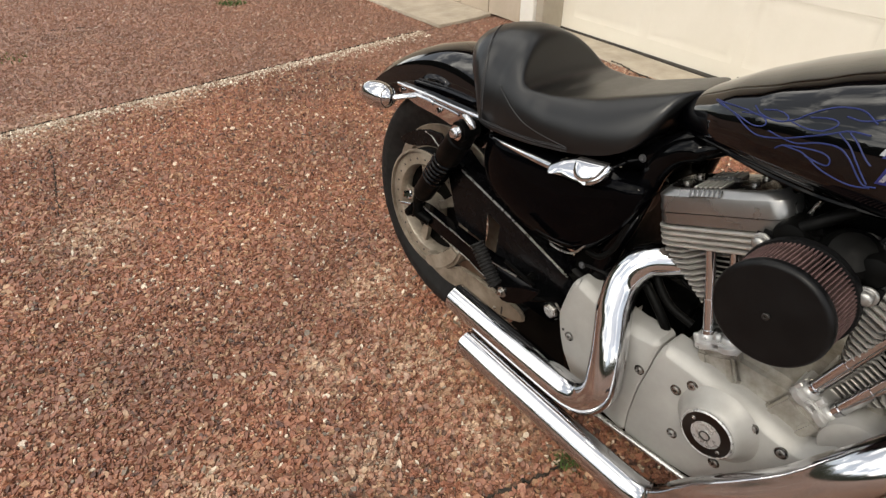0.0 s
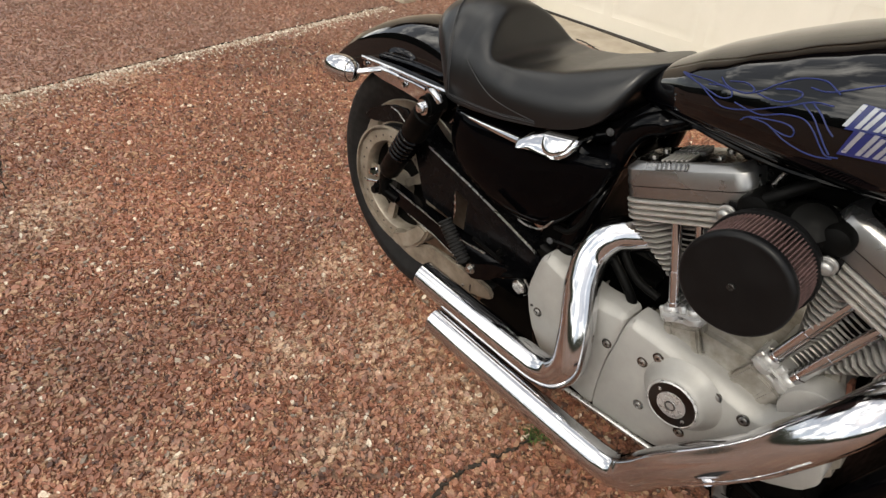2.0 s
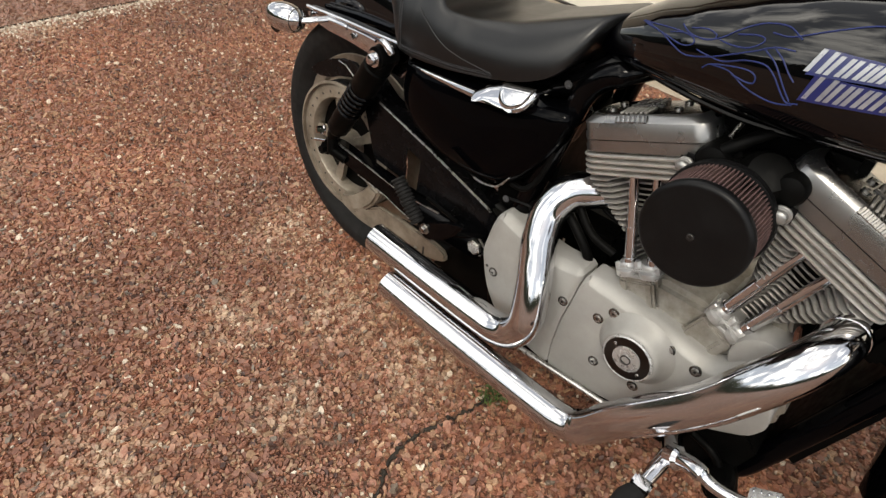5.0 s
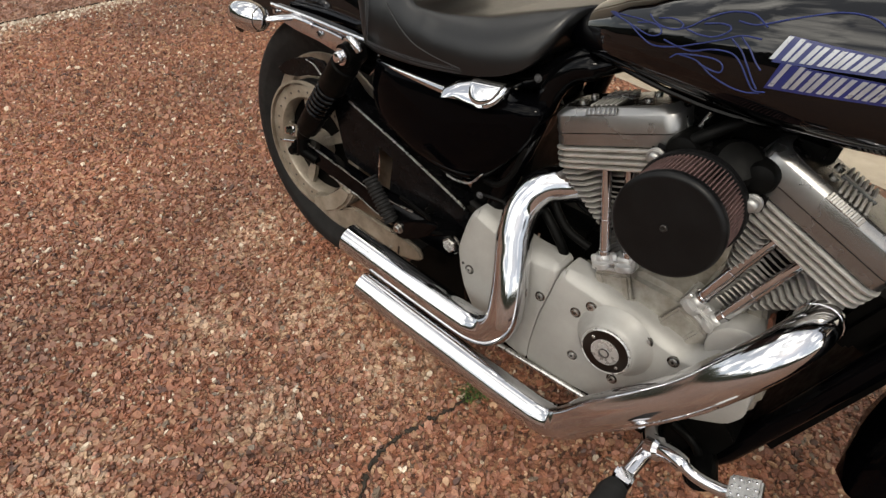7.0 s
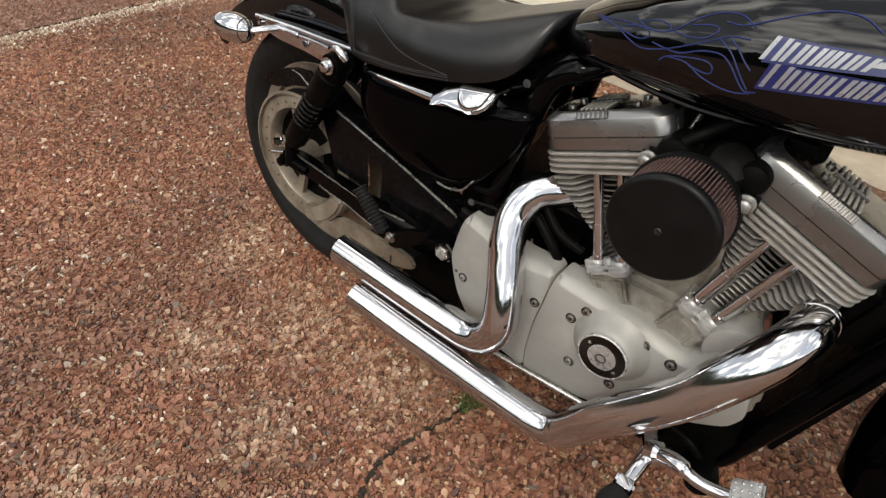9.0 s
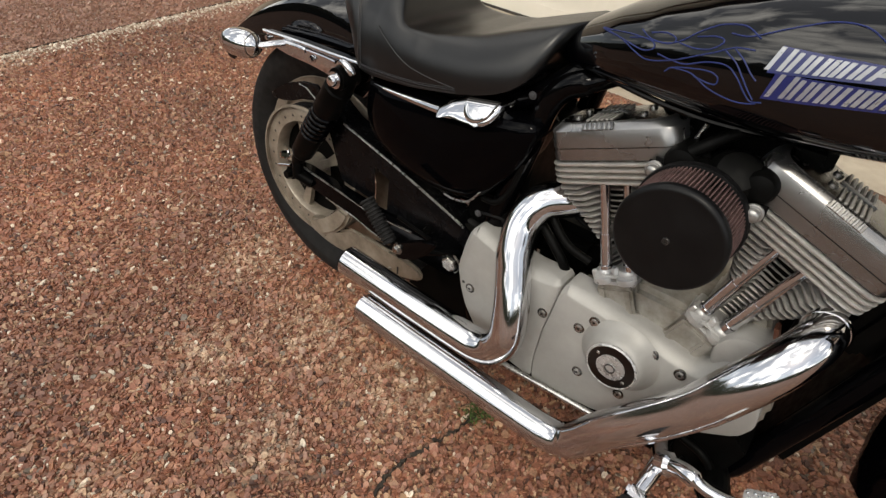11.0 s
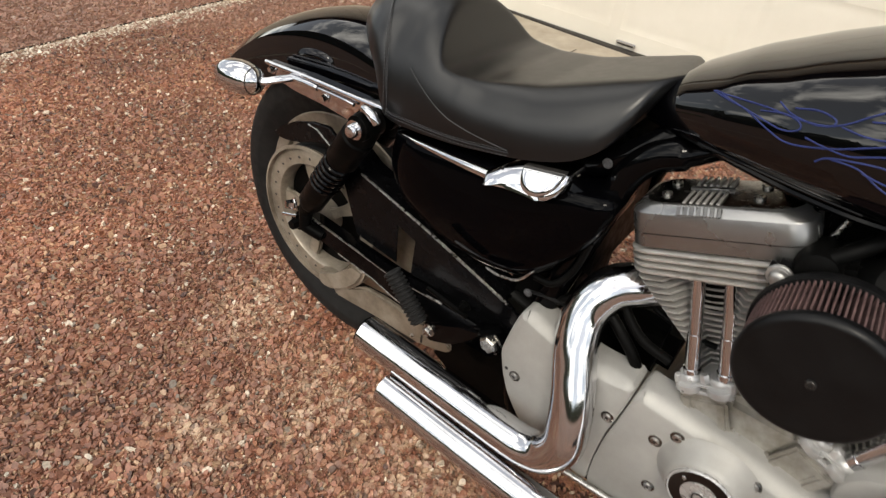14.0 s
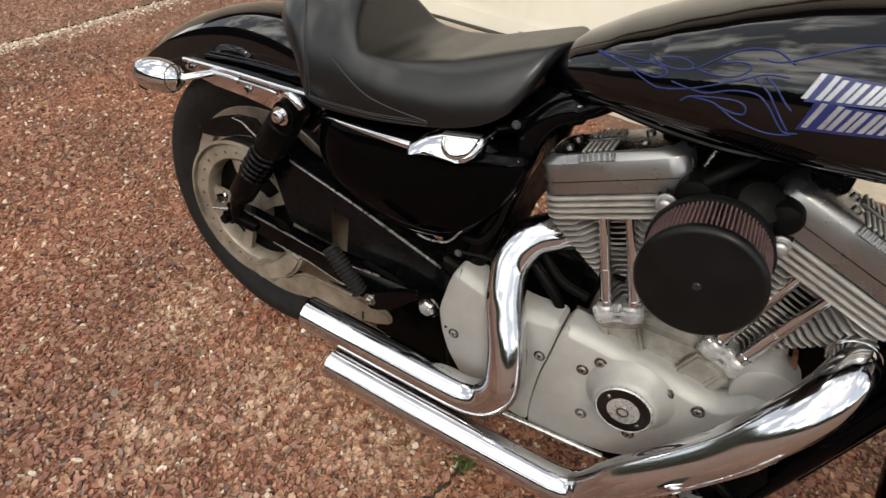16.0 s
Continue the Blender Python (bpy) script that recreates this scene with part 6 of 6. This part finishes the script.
# pebbles of the exposed aggregate


def stones(count_box, spacing, seed, keep):
    x0, x1, y0, y1 = count_box
    g = np.random.default_rng(seed)
    nx, ny = int((x1 - x0) / spacing), int((y1 - y0) / (spacing * 0.87))
    ix, iy = np.meshgrid(np.arange(nx), np.arange(ny))
    px = x0 + (ix + 0.5 * (iy % 2)).ravel() * spacing + g.uniform(-0.32, 0.32, nx * ny) * spacing
    py = y0 + iy.ravel() * spacing * 0.87 + g.uniform(-0.32, 0.32, nx * ny) * spacing
    ok = keep(px, py) & (g.random(nx * ny) < 0.965)
    return px[ok], py[ok]


def off_line(px, py):
    d = (px - J0.x) * across.x + (py - J0.y) * across.y
    nn = (px - GP.x) * GN.x + (py - GP.y) * GN.y
    along = (px - GP.x) * GD.x + (py - GP.y) * GD.y
    clear = (np.abs(d) > 0.015) & ~((nn < np.interp(along, SILL_A, SILL_N) + 0.01) & (along > -0.2)) & ~((nn < 0.66) & (along < -0.47))
    for line, wide in CRACKS:
        for (x0, y0), (x1, y1) in zip(line, line[1:]):
            dx, dy = x1 - x0, y1 - y0
            f = np.clip(((px - x0) * dx + (py - y0) * dy) / (dx * dx + dy * dy), 0, 1)
            clear = clear & (np.hypot(px - x0 - f * dx, py - y0 - f * dy) > wide)
    return clear


near_box = (-0.95, 0.75, 0.38, 1.75)
SINGLE = (-0.19, -0.045, 0.52, 0.635)


def in_single(px, py):
    return (px > SINGLE[0]) & (px < SINGLE[1]) & (py > SINGLE[2]) & (py < SINGLE[3])


ax1, ay1 = stones(near_box, 0.0075, 1, off_line)
one = in_single(ax1, ay1)
sx1, sy1 = ax1[~one], ay1[~one]


def mid_keep(px, py):
    inside = (px > near_box[0]) & (px < near_box[1]) & (py > near_box[2]) & (py < near_box[3])
    d = (px - J0.x) * across.x + (py - J0.y) * across.y
    return off_line(px, py) & ~inside & (d < 0.02) & (px < 1.3 - 0.2 * (py - 2)) & (px > -0.75 * py - 0.75)


sx2, sy2 = stones((-3.0, 1.6, 0.3, 3.2), 0.0098, 2, mid_keep)


def pebble_mesh(px, py, size, seed, k=7, mat=None):
    g = np.random.default_rng(seed)
    n = len(px)
    ang = np.linspace(0, 2 * np.pi, k, endpoint=False)
    turn = g.uniform(0, 6.28, n)[:, None]
    stretch = g.uniform(0.42, 0.92, n)[:, None]
    s = (size * np.clip(np.exp(g.normal(0, 0.42, n)), 0.45, 2.3))[:, None]
    wob = g.uniform(0.72, 1.2, (n, k))
    cx, cy = np.cos(ang)[None] * s * wob, np.sin(ang)[None] * s * stretch * wob
    rx, ry = cx * np.cos(turn) - cy * np.sin(turn), cx * np.sin(turn) + cy * np.cos(turn)
    top = g.uniform(0.0020, 0.0068, n)[:, None]
    tilt = g.normal(0, 0.34, (n, 2))
    verts = np.zeros((n, 2 * k, 3))
    for row, grow, z in ((0, 1.0, -0.0015), (1, 0.80, 1.0)):
        verts[:, row * k : row * k + k, 0] = px[:, None] + rx * grow
        verts[:, row * k : row * k + k, 1] = py[:, None] + ry * grow
        verts[:, row * k : row * k + k, 2] = z if row == 0 else top + tilt[:, :1] * rx * grow + tilt[:, 1:] * ry * grow
    quads = np.array([[i, (i + 1) % k, k + (i + 1) % k, k + i] for i in range(k)])
    base = (np.arange(n) * 2 * k)[:, None, None]
    qs = (quads[None] + base).reshape(-1, 4)
    tops = (np.arange(k, 2 * k)[None] + base[:, 0]).reshape(-1, k)
    me = bpy.data.meshes.new("pebbles")
    loops = np.concatenate([qs.ravel(), tops.ravel()])
    me.vertices.add(n * 2 * k)
    me.vertices.foreach_set("co", verts.ravel())
    me.loops.add(len(loops))
    me.loops.foreach_set("vertex_index", loops)
    starts = np.concatenate([np.arange(len(qs)) * 4, len(qs) * 4 + np.arange(n) * k])
    me.polygons.add(len(starts))
    me.polygons.foreach_set("loop_start", starts)
    me.update(calc_edges=True)
    me.validate()
    me.shade_flat()
    me.materials.append(mat or STONE)
    return me


tagged(new("pebbles_near", pebble_mesh(sx1, sy1, 0.0054, 11)), "small rounded red-brown and tan pebbles set in the driveway", "pebbles", kind="stuff")
tagged(new("pebbles_far", pebble_mesh(sx2, sy2, 0.0058, 12)), "small rounded red-brown and tan pebbles set in the driveway", "pebbles", kind="stuff")



def beyond_keep(px, py):
    d = (px - J0.x) * across.x + (py - J0.y) * across.y
    return off_line(px, py) & ((d > 0.02) | (py > 3.2)) & (px > -0.95 * py - 0.3)


sx3, sy3 = stones((-4.6, 0.9, 1.4, 5.0), 0.0135, 3, beyond_keep)
tagged(new("pebbles_beyond", pebble_mesh(sx3, sy3, 0.0080, 13, 5, WORNSTONE)), "weathered red-brown pebbles set in the far slab of the driveway", "pebbles", kind="stuff")

# the nearest pebbles, one by one
shapes = [pebble_mesh(np.zeros(1), np.zeros(1), 0.0054, 40 + k) for k in range(8)]
for k, (x, y) in enumerate(list(zip(ax1[one], ay1[one]))[:300]):
    ob = new("pebble", shapes[k % 8])
    ob.parent = ground
    ob.matrix_basis = pose(float(x), float(y), 0, 0, 0, 47.0 * k)

# pale crumbs of mortar strewn along the joint
g = np.random.default_rng(31)
count = 6000
along_j = g.random(count) * (J1 - J0).length
off_j = np.where(g.random(count) < 0.68, g.normal(-0.022, 0.017, count), -0.03 - np.abs(g.normal(0, 0.05, count)))
crumb = pebble_mesh(J0.x + way.x * along_j + across.x * off_j, J0.y + way.y * along_j + across.y * off_j, 0.0052, 33, 5)
crumb.vertices.foreach_set("co", np.array([c for v in crumb.vertices for c in (v.co.x, v.co.y, v.co.z + 0.0022)]))
crumb.materials.clear()
crumb.materials.append(CRUMB)
tagged(new("mortar_crumbs", crumb), "pale mortar crumbs strewn along the driveway joint", "crumbs", kind="stuff")
